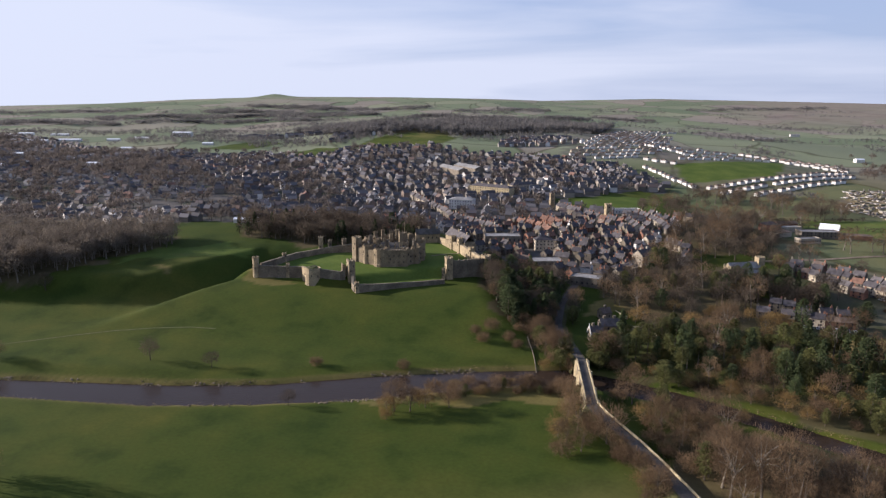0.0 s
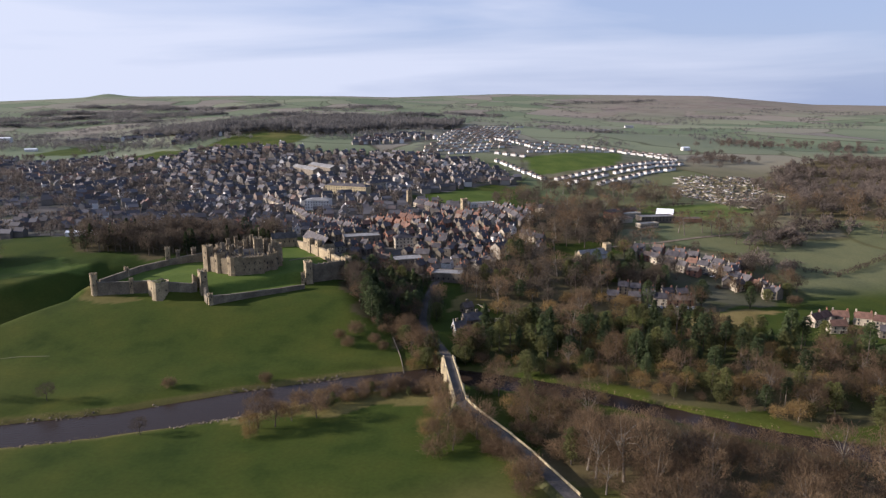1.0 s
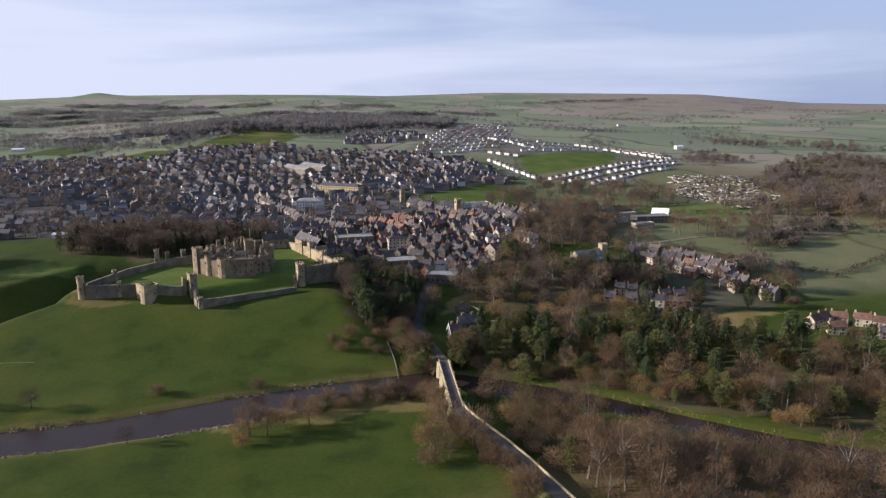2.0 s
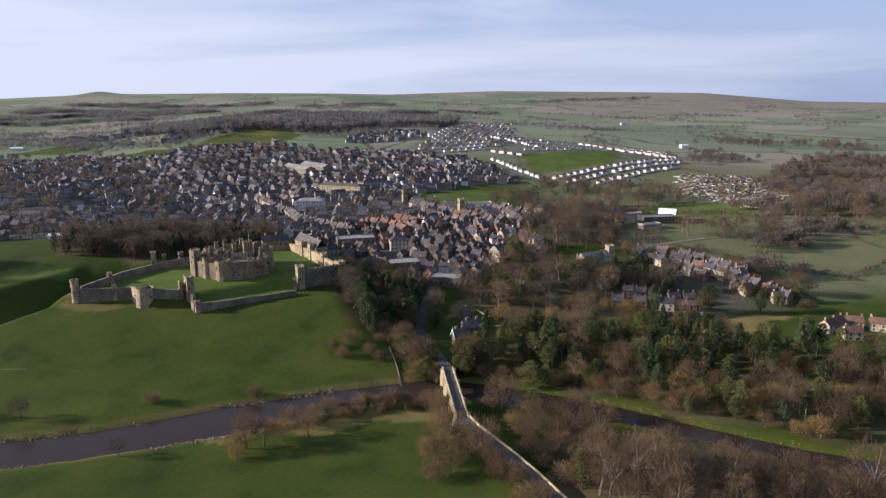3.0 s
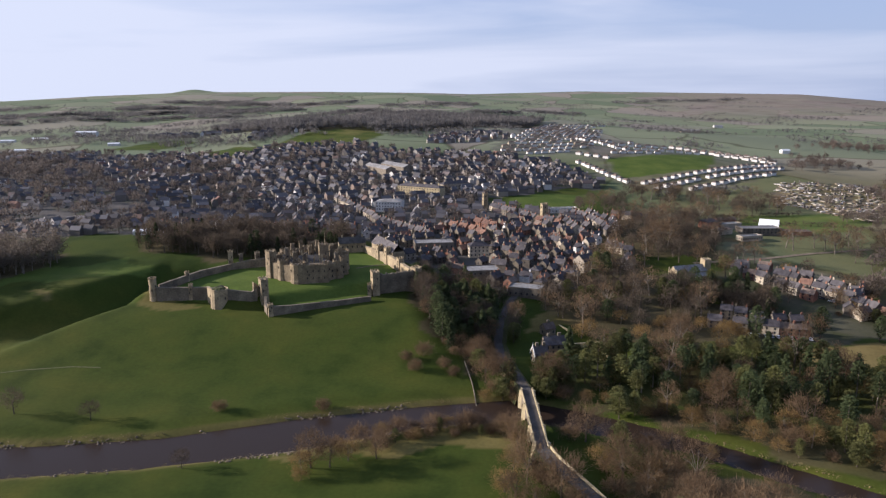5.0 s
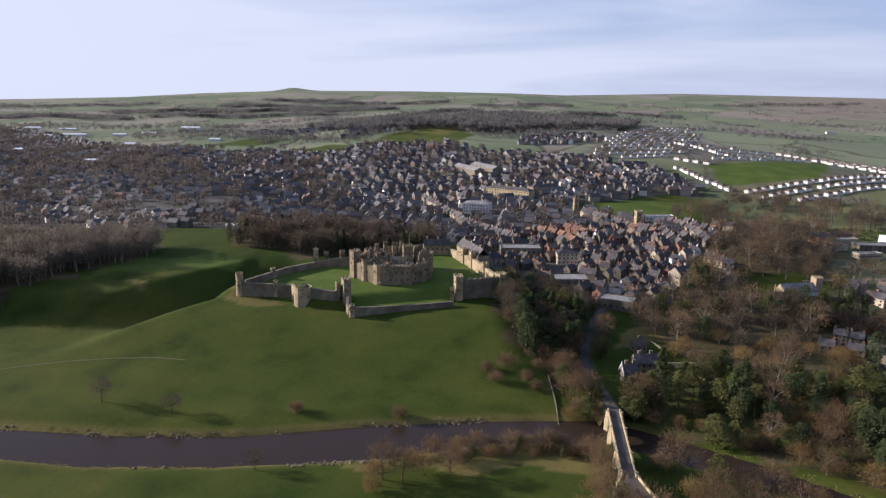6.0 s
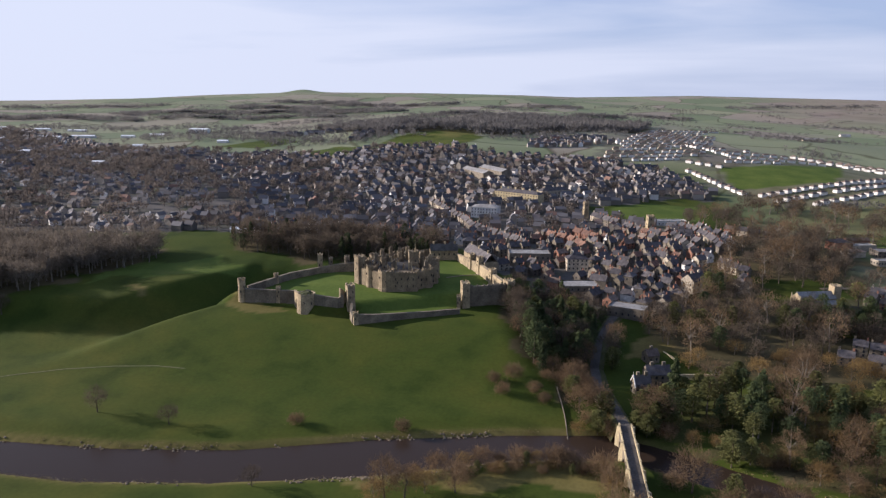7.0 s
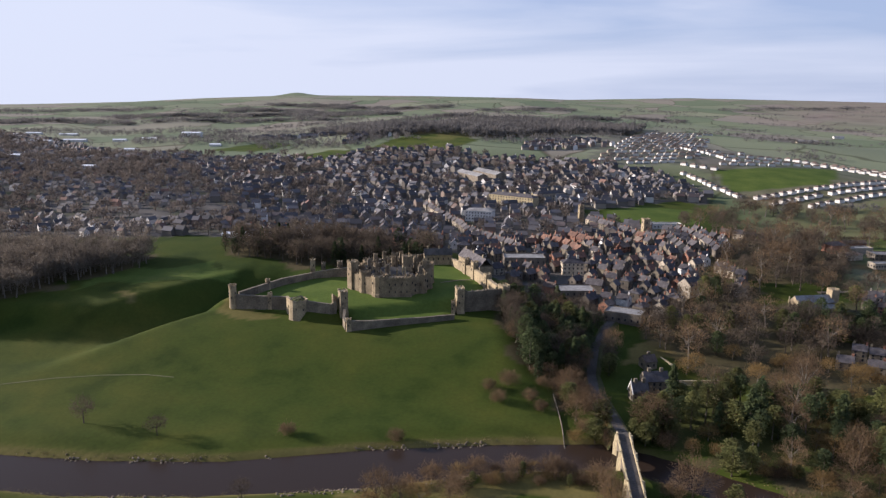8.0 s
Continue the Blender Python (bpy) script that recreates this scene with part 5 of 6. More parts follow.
WEL.new(ramp_of(WEN, WEL, WEN.new("ShaderNodeNewGeometry").outputs["Random Per Island"],
                [(0.0, (0.18, 0.16, 0.14)), (0.4, (0.28, 0.25, 0.21)), (0.7, (0.40, 0.35, 0.29)), (0.82, (0.28, 0.18, 0.14)), (0.9, (0.56, 0.52, 0.47)), (1.0, (0.76, 0.74, 0.70))]), WEB.inputs["Base Color"])


def crowd(name, label, category, spots, rnd, size=1.0, walls=None):
    """Far houses past counting, joined: a gabled body, roof and chimney each."""
    s, idx = Shape(), []
    for x, y, a in spots:
        w, d, e, r = (rnd.uniform(6, 12) * size, rnd.uniform(5.4, 7.0) * size, rnd.uniform(4.0, 6.0) * size, rnd.uniform(2.2, 3.2) * size)
        z = z_at(x, y)
        c, q = math.cos(radians(a)), math.sin(radians(a))
        for shape, m in ((pent(Shape(), w, d, e, r), 0), (Shape().gable(0, 0, e, w, d, r), 1), (Shape().box(w / 2 - 0.7, 0, e + r - 0.8, 1.0, 0.8, 2.0), 0)):
            k = len(s.v)
            s.v += [(x + u * c - v * q, y + u * q + v * c, z + h) for u, v, h in shape.v]
            s.f += [tuple(k + i for i in f) for f in shape.f]
            idx += [m] * len(shape.f)
    ob = part(name, s, [walls or WALL_FAR, ROOF_FAR])
    ob.data.polygons.foreach_set("material_index", np.array(idx, np.int32))
    return tagged(ob, label, category, kind="stuff")


rnd = random.Random(8)
spots, FAR_TREES = [], []
gx = -1080.0
while gx < 300:
    gy = 600.0
    while gy < 1560:
        x, y = gx + rnd.uniform(-3, 3), gy + rnd.uniform(-3, 3)
        if bool(inside(x, y, OLD_TOWN)) and not any(bool(inside(x, y, r)) for r in CLEAR) and free(x, y, 6.0) and (y > LAST_NEAR or x < -190):
            leafy = 0.22 if x > -120 else 0.6 if y < 800 else 0.44 if y < 1050 else 0.34
            patch = math.sin(x / 83 + 1.3 * math.sin(y / 71)) * math.sin(y / 57 + 1.1 * math.sin(x / 64)) if x < -140 else 0.0
            if patch > 0.72:
                if rnd.random() < 0.5:
                    FAR_TREES.append((x, y))
            elif rnd.random() < leafy - 0.55 * patch:
                FAR_TREES.append((x, y))
            elif rnd.random() < 0.86:
                spots.append((x, y, 30 * math.sin(x / 150 + 2) + 35 * math.sin(y / 130) + rnd.choice((0, 0, 90)) + rnd.uniform(-6, 6)))
        gy += 13.0
    gx += 12.5
crowd("far_town_houses", "hundreds of small stone and slate houses of the town", "houses", [p for p in spots if p[0] > -260], rnd)
crowd("eastern_houses", "grey stone houses of the eastern quarter among trees", "houses", [p for p in spots if p[0] <= -260], rnd, 0.78, WALL_EAST)
far = []
for ring, n in (([(-150, 1420), (40, 1450), (120, 1560), (-40, 1560), (-240, 1500)], 70), ([(90, 1150), (250, 1240), (230, 1330), (110, 1280)], 90), ([(-420, 1420), (-180, 1480), (-120, 1560), (-420, 1520)], 110)):
    k = 0
    while k < n:
        x, y = rnd.uniform(-430, 260), rnd.uniform(1140, 1570)
        if bool(inside(x, y, ring)):
            far.append((x, y, rnd.choice((5, 12, 95)) + rnd.uniform(-6, 6)))
            k += 1
for k in range(74):
    f = rnd.random()
    far.append((-205 + 110 * f + rnd.uniform(-8, 8), 1335 + 50 * f + rnd.uniform(-34, 40), rnd.choice((8, 100)) + rnd.uniform(-10, 10)))
crowd("hillside_houses", "rows of brick and stone houses on the hill", "houses", far, rnd)
huts = []
while len(huts) < 90:
    x, y = rnd.uniform(435, 610), rnd.uniform(645, 860)
    if bool(inside(x, y, ALLOTMENT)):
        huts.append((x, y, rnd.uniform(0, 180)))
crowd("allotment_huts", "pale huts and plots crowded on an allotment", "sheds", huts, rnd, 0.24)
PLOT, PLN, PLL, PLB = material("allotment_beds", 0.95)
PLL.new(ramp_of(PLN, PLL, PLN.new("ShaderNodeNewGeometry").outputs["Random Per Island"],
                [(0.0, (0.10, 0.075, 0.05)), (0.35, (0.20, 0.165, 0.115)), (0.6, (0.09, 0.10, 0.045)), (0.8, (0.33, 0.29, 0.23)), (1.0, (0.58, 0.55, 0.50))]), PLB.inputs["Base Color"])
beds = Shape()
while len(beds.v) < 8 * 520:
    x, y = rnd.uniform(435, 610), rnd.uniform(645, 860)
    if bool(inside(x, y, ALLOTMENT)):
        beds.box(x, y, z_at(x, y) - 0.4, rnd.uniform(2.5, 8), rnd.uniform(1.2, 3.2), rnd.uniform(0.7, 1.5), rnd.choice((12, 12, 102)) + rnd.uniform(-8, 8))
tagged(part("allotment_plots", beds, PLOT), "pale and brown garden beds and frames on the allotments", "garden beds", kind="stuff")
ribbon("track", "pale stony track along the allotments", "road", [(545, 700), (560, 742), (578, 790), (590, 828)], 3.5, GRAVEL, 0.3)
ribbon("track", "pale road between hedges below the school", "road", [(240, 535), (300, 542), (345, 553), (400, 562)], 3.5, GRAVEL, 0.3)

# ---- parked cars by the village ----
CAR_PAINT = [mottled(n_, c, tuple(min(0.85, v * 1.1) for v in c), 0.3, 2.0, rough=0.35, bump=0, spread=0.05) for n_, c in (("white_paint", (0.72, 0.72, 0.71)), ("silver_paint", (0.42, 0.43, 0.45)), ("dark_paint", (0.05, 0.055, 0.07)), ("red_paint", (0.22, 0.03, 0.03)))]
TYRE = mottled("tyre_rubber", (0.02, 0.02, 0.02), (0.035, 0.035, 0.035), 1.0, 4.0, bump=0)


def car(paint, label):
    def build():
        root = thing("parked_car", label, "car", group="parked cars")
        side = [(-2.1, 0.35), (-2.1, 0.85), (-1.2, 0.95), (1.0, 0.95), (2.05, 0.75), (2.1, 0.35)]
        part("body", Shape().loft([[(x, -0.85, z) for x, z in side], [(x, 0.85, z) for x, z in side]]), paint, root)
        top = [(-1.7, 0.95), (-1.3, 1.45), (0.2, 1.48), (0.95, 0.95)]
        part("cabin", Shape().loft([[(x, -0.78, z) for x, z in top], [(x * 0.98, 0.78, z) for x, z in top]]), PANE, root, "dark car windows")
        part("car_roof", Shape().box(-0.55, 0, 1.46, 1.5, 1.4, 0.06), paint, root)
        for x in (-1.3, 1.3):
            for y in (-0.8, 0.8):
                part("wheel", Shape().tube([(x, y - 0.1, 0.32), (x, y + 0.1, 0.32)], [0.32, 0.32], 8), TYRE, root)
        return root
    return Kind(build)


CARS = [car(CAR_PAINT[0], "white car parked in the village"), car(CAR_PAINT[1], "silver car parked in the village"), car(CAR_PAINT[2], "dark car parked in the village"), car(CAR_PAINT[3], "red car parked in the village")]
for k, (x, y, a) in enumerate(((230, 416.5, 70), (233, 415.5, 70), (236, 414.5, 72), (239, 413.5, 70), (242.5, 412.5, 66), (246, 411.5, 70), (249, 410.5, 70), (253, 409.5, 66), (226, 418, 60), (222, 419.5, 75), (296, 465, 125), (299, 460, 125), (304, 447, 115), (307, 441, 112))):
    place(CARS[(0, 1, 0, 2, 0, 3, 1)[k % 7]], x, y, a, -0.02)

# ---- trees ----
def bare_tree(seed, h, r, bark, twig, label, tips=95, per=19, group="bare trees", name="bare_tree"):
    def build():
        rnd = random.Random(seed)
        root = thing(name, label, "tree", group=group)
        wood, crown = Shape(), Shape()
        lean = Vector((rnd.uniform(-0.6, 0.6), rnd.uniform(-0.6, 0.6), 0))
        fork = Vector((lean.x, lean.y, h * 0.34))
        wood.tube([(0, 0, -0.6), (lean.x * 0.5, lean.y * 0.5, h * 0.18), fork], [h * 0.028, h * 0.021, h * 0.017], 6)
        wood.tube([fork, fork + Vector((lean.x, lean.y, h * 0.3)), fork + Vector((lean.x * 2, lean.y * 2, h * 0.56))], [h * 0.016, h * 0.010, 0.04], 5)
        ends = []
        for k in range(9):
            a, q = math.tau * k / 9 + rnd.uniform(-0.3, 0.3), rnd.uniform(0.55, 0.95)
            e = Vector((r * q * math.cos(a), r * q * math.sin(a), h * rnd.uniform(0.55, 0.9)))
            start = fork + Vector((lean.x, lean.y, 1)) * (h * 0.02 * k)
            mid = start.lerp(e, 0.5) + Vector((0, 0, h * 0.05))
            wood.tube([start, mid, e], [h * 0.008, h * 0.005, 0.03], 4)
            ends += [(mid, e)]
        for k in range(tips):
            u, v, w = rnd.gauss(0, 1), rnd.gauss(0, 1), rnd.gauss(0, 1)
            q = (rnd.uniform(0.25, 1.0) ** 0.5) / max(0.1, math.sqrt(u * u + v * v + w * w))
            bump = 1 + 0.18 * math.sin(3 * math.atan2(v, u) + seed)
            p = Vector((u * q * r * bump, v * q * r * bump, h * 0.64 + w * q * h * 0.36))
            out = Vector((p.x, p.y, (p.z - h * 0.45) * 1.1)).normalized()
            for j in range(per):
                b = p + Vector((rnd.gauss(0, 0.95), rnd.gauss(0, 0.95), rnd.gauss(0, 0.8)))
                d = (out + Vector((rnd.gauss(0, 0.6), rnd.gauss(0, 0.6), rnd.gauss(0.2, 0.5)))).normalized() * rnd.uniform(0.8, 1.9)
                s = d.cross(Vector((rnd.gauss(0, 1), rnd.gauss(0, 1), rnd.gauss(0, 1)))).normalized() * rnd.uniform(0.040, 0.082)
                k0 = len(crown.v)
                crown.v += [tuple(b - s), tuple(b + s), tuple(b + d)]
                crown.f.append((k0, k0 + 1, k0 + 2))
        part("trunk", wood, bark, root)
        part("crown", crown, twig, root)
        return root
    return Kind(build)


def evergreen(seed, h, r, leaf, label, shape="cone", n=1500, bark=None, group="evergreen trees"):
    def build():
        rnd = random.Random(seed)
        root = thing("evergreen_tree", label, "tree", group=group)
        part("trunk", Shape().tube([(0, 0, -0.6), (0.1, 0, h * 0.4), (0, 0.1, h * 0.92)], [h * 0.022, h * 0.015, 0.05], 6), bark or BARK, root)
        crown = Shape()
        for k in range(n):
            f = rnd.random() ** 0.8
            a = rnd.uniform(0, math.tau)
            if shape == "pine":
                tuft = 1 + 0.3 * math.sin(5 * f * math.pi + seed) * math.sin(2 * a + seed)
                z, reach = h * (0.42 + 0.57 * f), r * math.sqrt(max(0.04, 1 - (1.7 * f - 0.8) ** 2)) * tuft * 0.9
            elif shape == "cone":
                z, reach = h * (0.10 + 0.89 * f), r * (1 - f) ** 0.55 * (0.8 + 0.25 * math.sin(f * 34) + 0.12 * math.sin(3 * a + seed))
            else:
                z, reach = h * (0.16 + 0.82 * f), r * math.sqrt(max(0.03, 1 - (2 * f - 1) ** 2)) * (0.85 + 0.22 * math.sin(3 * a + seed + 4 * f) + 0.1 * math.sin(7 * a))
            q = reach * rnd.uniform(0.45, 1.08) * (1 + 0.16 * math.sin(9 * a + 13 * f) + 0.12 * math.sin(4 * a - 21 * f + seed))
            p = Vector((q * math.cos(a), q * math.sin(a), z + rnd.gauss(0, 0.2)))
            out = Vector((math.cos(a), math.sin(a), rnd.uniform(-0.5, 0.25) if shape == "cone" else rnd.uniform(-0.3, 0.6))).normalized()
            side = Vector((-math.sin(a), math.cos(a), rnd.gauss(0, 0.4))).normalized()
            l, w = rnd.uniform(0.62, 1.2) * (0.36 + 0.031 * h), rnd.uniform(0.26, 0.48) * (0.36 + 0.031 * h)
            k0 = len(crown.v)
            crown.v += [tuple(p - out * l * 0.5), tuple(p + side * w), tuple(p + out * l * 0.6 - Vector((0, 0, 0.15))), tuple(p - side * w)]
            crown.f += [(k0, k0 + 1, k0 + 2), (k0, k0 + 2, k0 + 3)]
        part("crown", crown, leaf, root)
        return root
    return Kind(build)


BROWN = [bare_tree(k, h, r, b, TWIG, "bare brown broadleaf tree with a fine twiggy crown") for k, h, r, b in ((1, 16, 6.4, BARK), (2, 19, 7.0, PALEBARK), (3, 12, 5.4, BARK), (4, 20, 6.8, BARK), (5, 15, 7.0, PALEBARK))]
DARK = [bare_tree(k, h, r, BARK, TWIG_DARK, "dark bare tree with a dense twiggy crown") for k, h, r in ((11, 15, 5.2), (12, 13, 5.0), (13, 17, 5.6))]
OCHRE = [bare_tree(k, h, r, PALEBARK, WILLOW, "rounded willow tree with ochre twigs", 100, 18, "willows", "willow_tree") for k, h, r in ((21, 10, 5.4), (22, 12, 6.2), (23, 12, 6.0))]
BUSH = [bare_tree(k, h, r, BARK, t, "low brown riverside shrub", 70, 18, "riverside shrubs", "shrub") for k, h, r, t in ((31, 5.5, 3.6, TWIG), (32, 6.5, 4.2, WILLOW), (33, 4.5, 3.2, TWIG))]
LONE = [bare_tree(k, h, r, BARK, TWIG_DARK, "lone open bare tree in the pasture", 80, 15, "lone pasture trees", "lone_tree") for k, h, r in ((41, 12, 4.6), (42, 11, 5.0))]
CONE = [evergreen(k, h, r, NEEDLE, "tall dark green conifer in the park") for k, h, r in ((51, 19, 4.0), (52, 16, 4.0), (53, 22, 4.4))]
YEW = [evergreen(k, h, r, m, "rounded dark evergreen tree in the park", "egg") for k, h, r, m in ((61, 14, 4.6, NEEDLE), (62, 17, 4.8, NEEDLE), (63, 11, 4.0, IVY))]
PINE = [evergreen(k, h, r, m, "open pine with a pale bare trunk", "pine", 1200, PALEBARK, "pines") for k, h, r, m in ((81, 19, 3.8, NEEDLE), (82, 16, 3.6, IVY), (83, 21, 4.2, NEEDLE))]
OLIVE = [evergreen(k, h, r, IVY, "tall olive-green tree clad in ivy", "egg", 1500, group="ivy-clad trees") for k, h, r in ((71, 16, 4.0), (72, 19, 4.4))]


def plant(kind, x, y, rnd, size=1.0, sink=0.2):
    q = size * rnd.uniform(0.78, 1.18)
    return kind.put(Matrix.Translation((x, y, z_at(x, y) - sink)) @ pose(0, 0, 0, 0, 0, rnd.uniform(0, 360)) @ Matrix.Diagonal((q, q, q * rnd.uniform(0.9, 1.12), 1)))


def scatter(ring, gap, rnd):
    xs, ys = [p[0] for p in ring], [p[1] for p in ring]
    out, u = [], min(xs)
    row = 0
    while u < max(xs):
        v = min(ys) + (gap / 2 if row % 2 else 0)
        while v < max(ys):
            x, y = u + rnd.uniform(-0.42, 0.42) * gap, v + rnd.uniform(-0.42, 0.42) * gap
            if bool(inside(x, y, ring)):
                out.append((x, y))
            v += gap
        u += gap * 0.87
        row += 1
    return out


def off_road(x, y, r=7.0):
    for line in (ROAD_N, ROAD_S):
        for (x0, y0), (x1, y1) in zip(line, line[1:]):
            f = max(0, min(1, ((x - x0) * (x1 - x0) + (y - y0) * (y1 - y0)) / ((x1 - x0) ** 2 + (y1 - y0) ** 2)))
            if math.hypot(x - x0 - f * (x1 - x0), y - y0 - f * (y1 - y0)) < r:
                return False
    return True


def dry_land(x, y, r=3.0):
    far, near = banks(x)
    return not (float(near) - r < y < float(far) + r)


rnd = random.Random(12)
LEFT_OVER = []
# lone trees and clumps by the river
for k, (x, y) in enumerate(((-155, 355), (-120, 348), (-66, 352), (-20, 351), (-96, 350), (-70, 305), (60, 505), (-330, 372))):
    if k < 4:
        plant(LONE[k % 2] if k < 2 else BUSH[2], x, y, rnd)
for x, y, t in ((-24, 295, OCHRE[1]), (-21, 299, BROWN[2]), (-14, 299, BROWN[0]), (-7, 303, OCHRE[0]), (4, 304, BROWN[2]), (-70, 303, LONE[1]), (52, 268, BROWN[2]), (57, 262, BROWN[0]), (50, 275, OCHRE[0]), (59, 280, BROWN[2]), (56, 290, OCHRE[0]), (60, 303, BROWN[2]), (49, 259, BUSH[0]),
                (-3, 320, BUSH[0]), (6, 323, BUSH[1]), (14, 326, BUSH[0]), (21, 327, BUSH[2]), (28, 326, BUSH[0]), (35, 327, BUSH[1]), (42, 327, BUSH[0]), (48, 326, BUSH[0]), (54, 322, BUSH[2]), (-12, 316, BUSH[2]), (60, 318, BUSH[0]), (62, 311, BUSH[1]),
                (56, 356, BUSH[1]), (60, 362, BUSH[0]), (58, 370, BROWN[2]), (63, 378, BROWN[2]), (57, 384, YEW[2]), (64, 356, YEW[2]),
                (84, 362, OLIVE[0]), (88, 368, YEW[2]), (92, 366, BROWN[2]), (96, 380, BUSH[1]), (63, 394, BUSH[0]), (61, 386, BUSH[1]), (84, 352, YEW[2]), (65, 287, BUSH[0]), (63.5, 281, BUSH[2]), (67, 276, BUSH[0]), (69, 269, BROWN[2]), (72.5, 263, BUSH[0]), (70.5, 257, BUSH[2]), (75, 252, BUSH[0]), (79, 233, BUSH[0]), (70.5, 355, BUSH[0]), (69, 361, BUSH[1]), (66, 367, BROWN[2]), (69, 367, YEW[2]), (88, 356, OLIVE[0]), (92, 351, BUSH[0]), (81, 357, YEW[2]), (96, 358, YEW[2]), (90, 309, BROWN[2]), (84, 312, BUSH[0]), (77, 247, BUSH[0]), (77, 226, BROWN[2]), (75, 234, BUSH[1]), (72, 256, BUSH[0]), (74, 222, BUSH[0]), (112, 331, YEW[2]), (125, 345, PINE[1]), (70, 428, YEW[1]), (74, 441, YEW[0]), (77, 452, CONE[1]), (80, 462, DARK[2]), (86, 474, YEW[0]), (58, 392, BROWN[2]), (97, 262, BROWN[0]), (94, 276, BROWN[2]), (100, 268, BROWN[4]), (102, 250, BROWN[0]), (99, 240, OLIVE[0]), (104, 228, BROWN[1]), (92, 284, BUSH[0]), (90, 290, OCHRE[0]), (106, 282, BROWN[2]), (112, 272, BROWN[0]), (88, 268, BUSH[0]), (91, 258, BUSH[2]), (96, 246, BUSH[0]), (64, 416, DARK[1]), (66, 424, YEW[0]), (70, 440, DARK[2]), (84, 432, DARK[0]), (88, 444, BROWN[2]), (82, 420, YEW[2]),
                (20, 394, BUSH[2]), (30, 397, BUSH[0]), (39, 386, BUSH[2]), (43, 378, BUSH[2]), (24, 384, BUSH[2]),
                (114, 337, YEW[2]), (134, 331, BUSH[1]), (152, 322, BROWN[2]), (160, 303, OCHRE[0]), (190, 296, YEW[2]), (204, 268, YEW[1]), (176, 307, OCHRE[1]), (212, 285, OCHRE[0]),
                (124, 330, BUSH[1]), (140, 318, OCHRE[0]), (146, 326, BUSH[0]), (166, 318, BUSH[2]), (172, 296, BUSH[0]), (184, 308, BROWN[2]), (198, 302, BUSH[1]), (206, 292, OCHRE[1]), (218, 276, BROWN[0]), (226, 290, OCHRE[0]), (196, 280, BUSH[1]), (238, 270, BROWN[4]), (246, 284, OCHRE[1]), (232, 258, OLIVE[0]), (256, 262, OCHRE[0]), (266, 276, BROWN[2]), (250, 248, YEW[2]), (276, 262, BROWN[1]), (214, 262, BUSH[1]), (112, 300, BUSH[0]), (120, 294, BROWN[2]), (134, 290, BUSH[1]), (100, 296, OLIVE[0]), (96, 286, BROWN[2]), (122, 423, OCHRE[2]), (128, 428, OCHRE[1]), (33, 489, CONE[1]), (39, 494, YEW[0]), (-24, 290, BUSH[1]), (214, 478, YEW[1]), (222, 472, CONE[0]), (232, 470, YEW[0]), (208, 486, YEW[0]), (240, 476, YEW[1]), (226, 480, OLIVE[0]), (-168, 228, BROWN[3]), (-174, 220, BROWN[1]), (-176, 236, DARK[2]), (-166, 236, BROWN[0]), (-236, 352, BROWN[0]), (-244, 358, DARK[0]), (-268, 460, DARK[0]), (-284, 470, DARK[2])):
    plant(t, x, y, rnd)
# a broken row of brown willows and scrub on the shingle spit below the bridge
for k in range(12):
    u = k / 11
    x, y = 8 + 50 * u + rnd.uniform(-2.5, 2.5), 316 + 7 * math.sin(2.6 * u) + (k % 3) * 2.0 - 3.0 + rnd.uniform(-1, 1)
    plant((BUSH[0], OLIVE[0], BUSH[2], BUSH[1])[k % 4], x, y, rnd, 0.35 if k % 4 == 1 else rnd.uniform(0.6, 0.9))
# scrub and young trees along the far bank above the bridge
for k in range(24):
    u = k / 23
    x = 104 + 190 * u + rnd.uniform(-4, 4)
    y = banks(x)[0] + rnd.uniform(5, 15) + 8 * u
    if dry_land(x, y, 3):
        plant((BUSH[1], OCHRE[0], OLIVE[0], BUSH[2], YEW[2], BROWN[2])[k % 6], x, y, rnd, rnd.uniform(0.55, 0.95))
n = 0
for x, y in scatter(PARK_BELT, 8.8, rnd):
    far, near = banks(x)
    if dry_land(x, y, 8) and off_road(x, y) and y > 350 - 0.28 * (x - 84) + 7 * math.sin(x / 11) + 4 * math.sin(x / 4.7):
        if rnd.random() < 0.12:
            continue
        plant(rnd.choice(CONE + YEW + OLIVE + OLIVE + PINE + PINE + BROWN[:3] + OCHRE), x, y, rnd)
        n += 1
for x, y in scatter(CASTLE_WOOD, 6.2, rnd):
    if off_road(x, y, 5.5):
        low = x > 45 and 386 < y < 415
        plant(rnd.choice(BUSH + BROWN[2:3] if low else DARK[:2] + YEW[:2] + YEW[:2] + CONE[:2] + OLIVE[:1] + BROWN[:1]), x, y, rnd, 0.75 if low else 1.1)
n = 0
for x, y in sorted(scatter(RIVER_WOOD, 10.0, rnd), key=lambda p: p[0]):
    if dry_land(x, y, 38 if x < 142 else 32 if x < 168 else 20 if x < 196 else 5) and off_road(x, y, 13) and y > 150 and math.sin(x / 7.3) * math.sin(y / 8.1 + 1) < 0.55:
        if n < 165:
            plant(rnd.choice(BROWN + BROWN + DARK[:1] + OCHRE[1:]), x, y, rnd)
            n += 1
        else:
            LEFT_OVER.append((x, y))
for x, y in scatter(NORTH_WOOD, 9.0, rnd):
    if dry_land(x, y, 3) and free(x, y, 4):
        plant(rnd.choice(BROWN + YEW[:1] + OLIVE), x, y, rnd)
GROVE = []
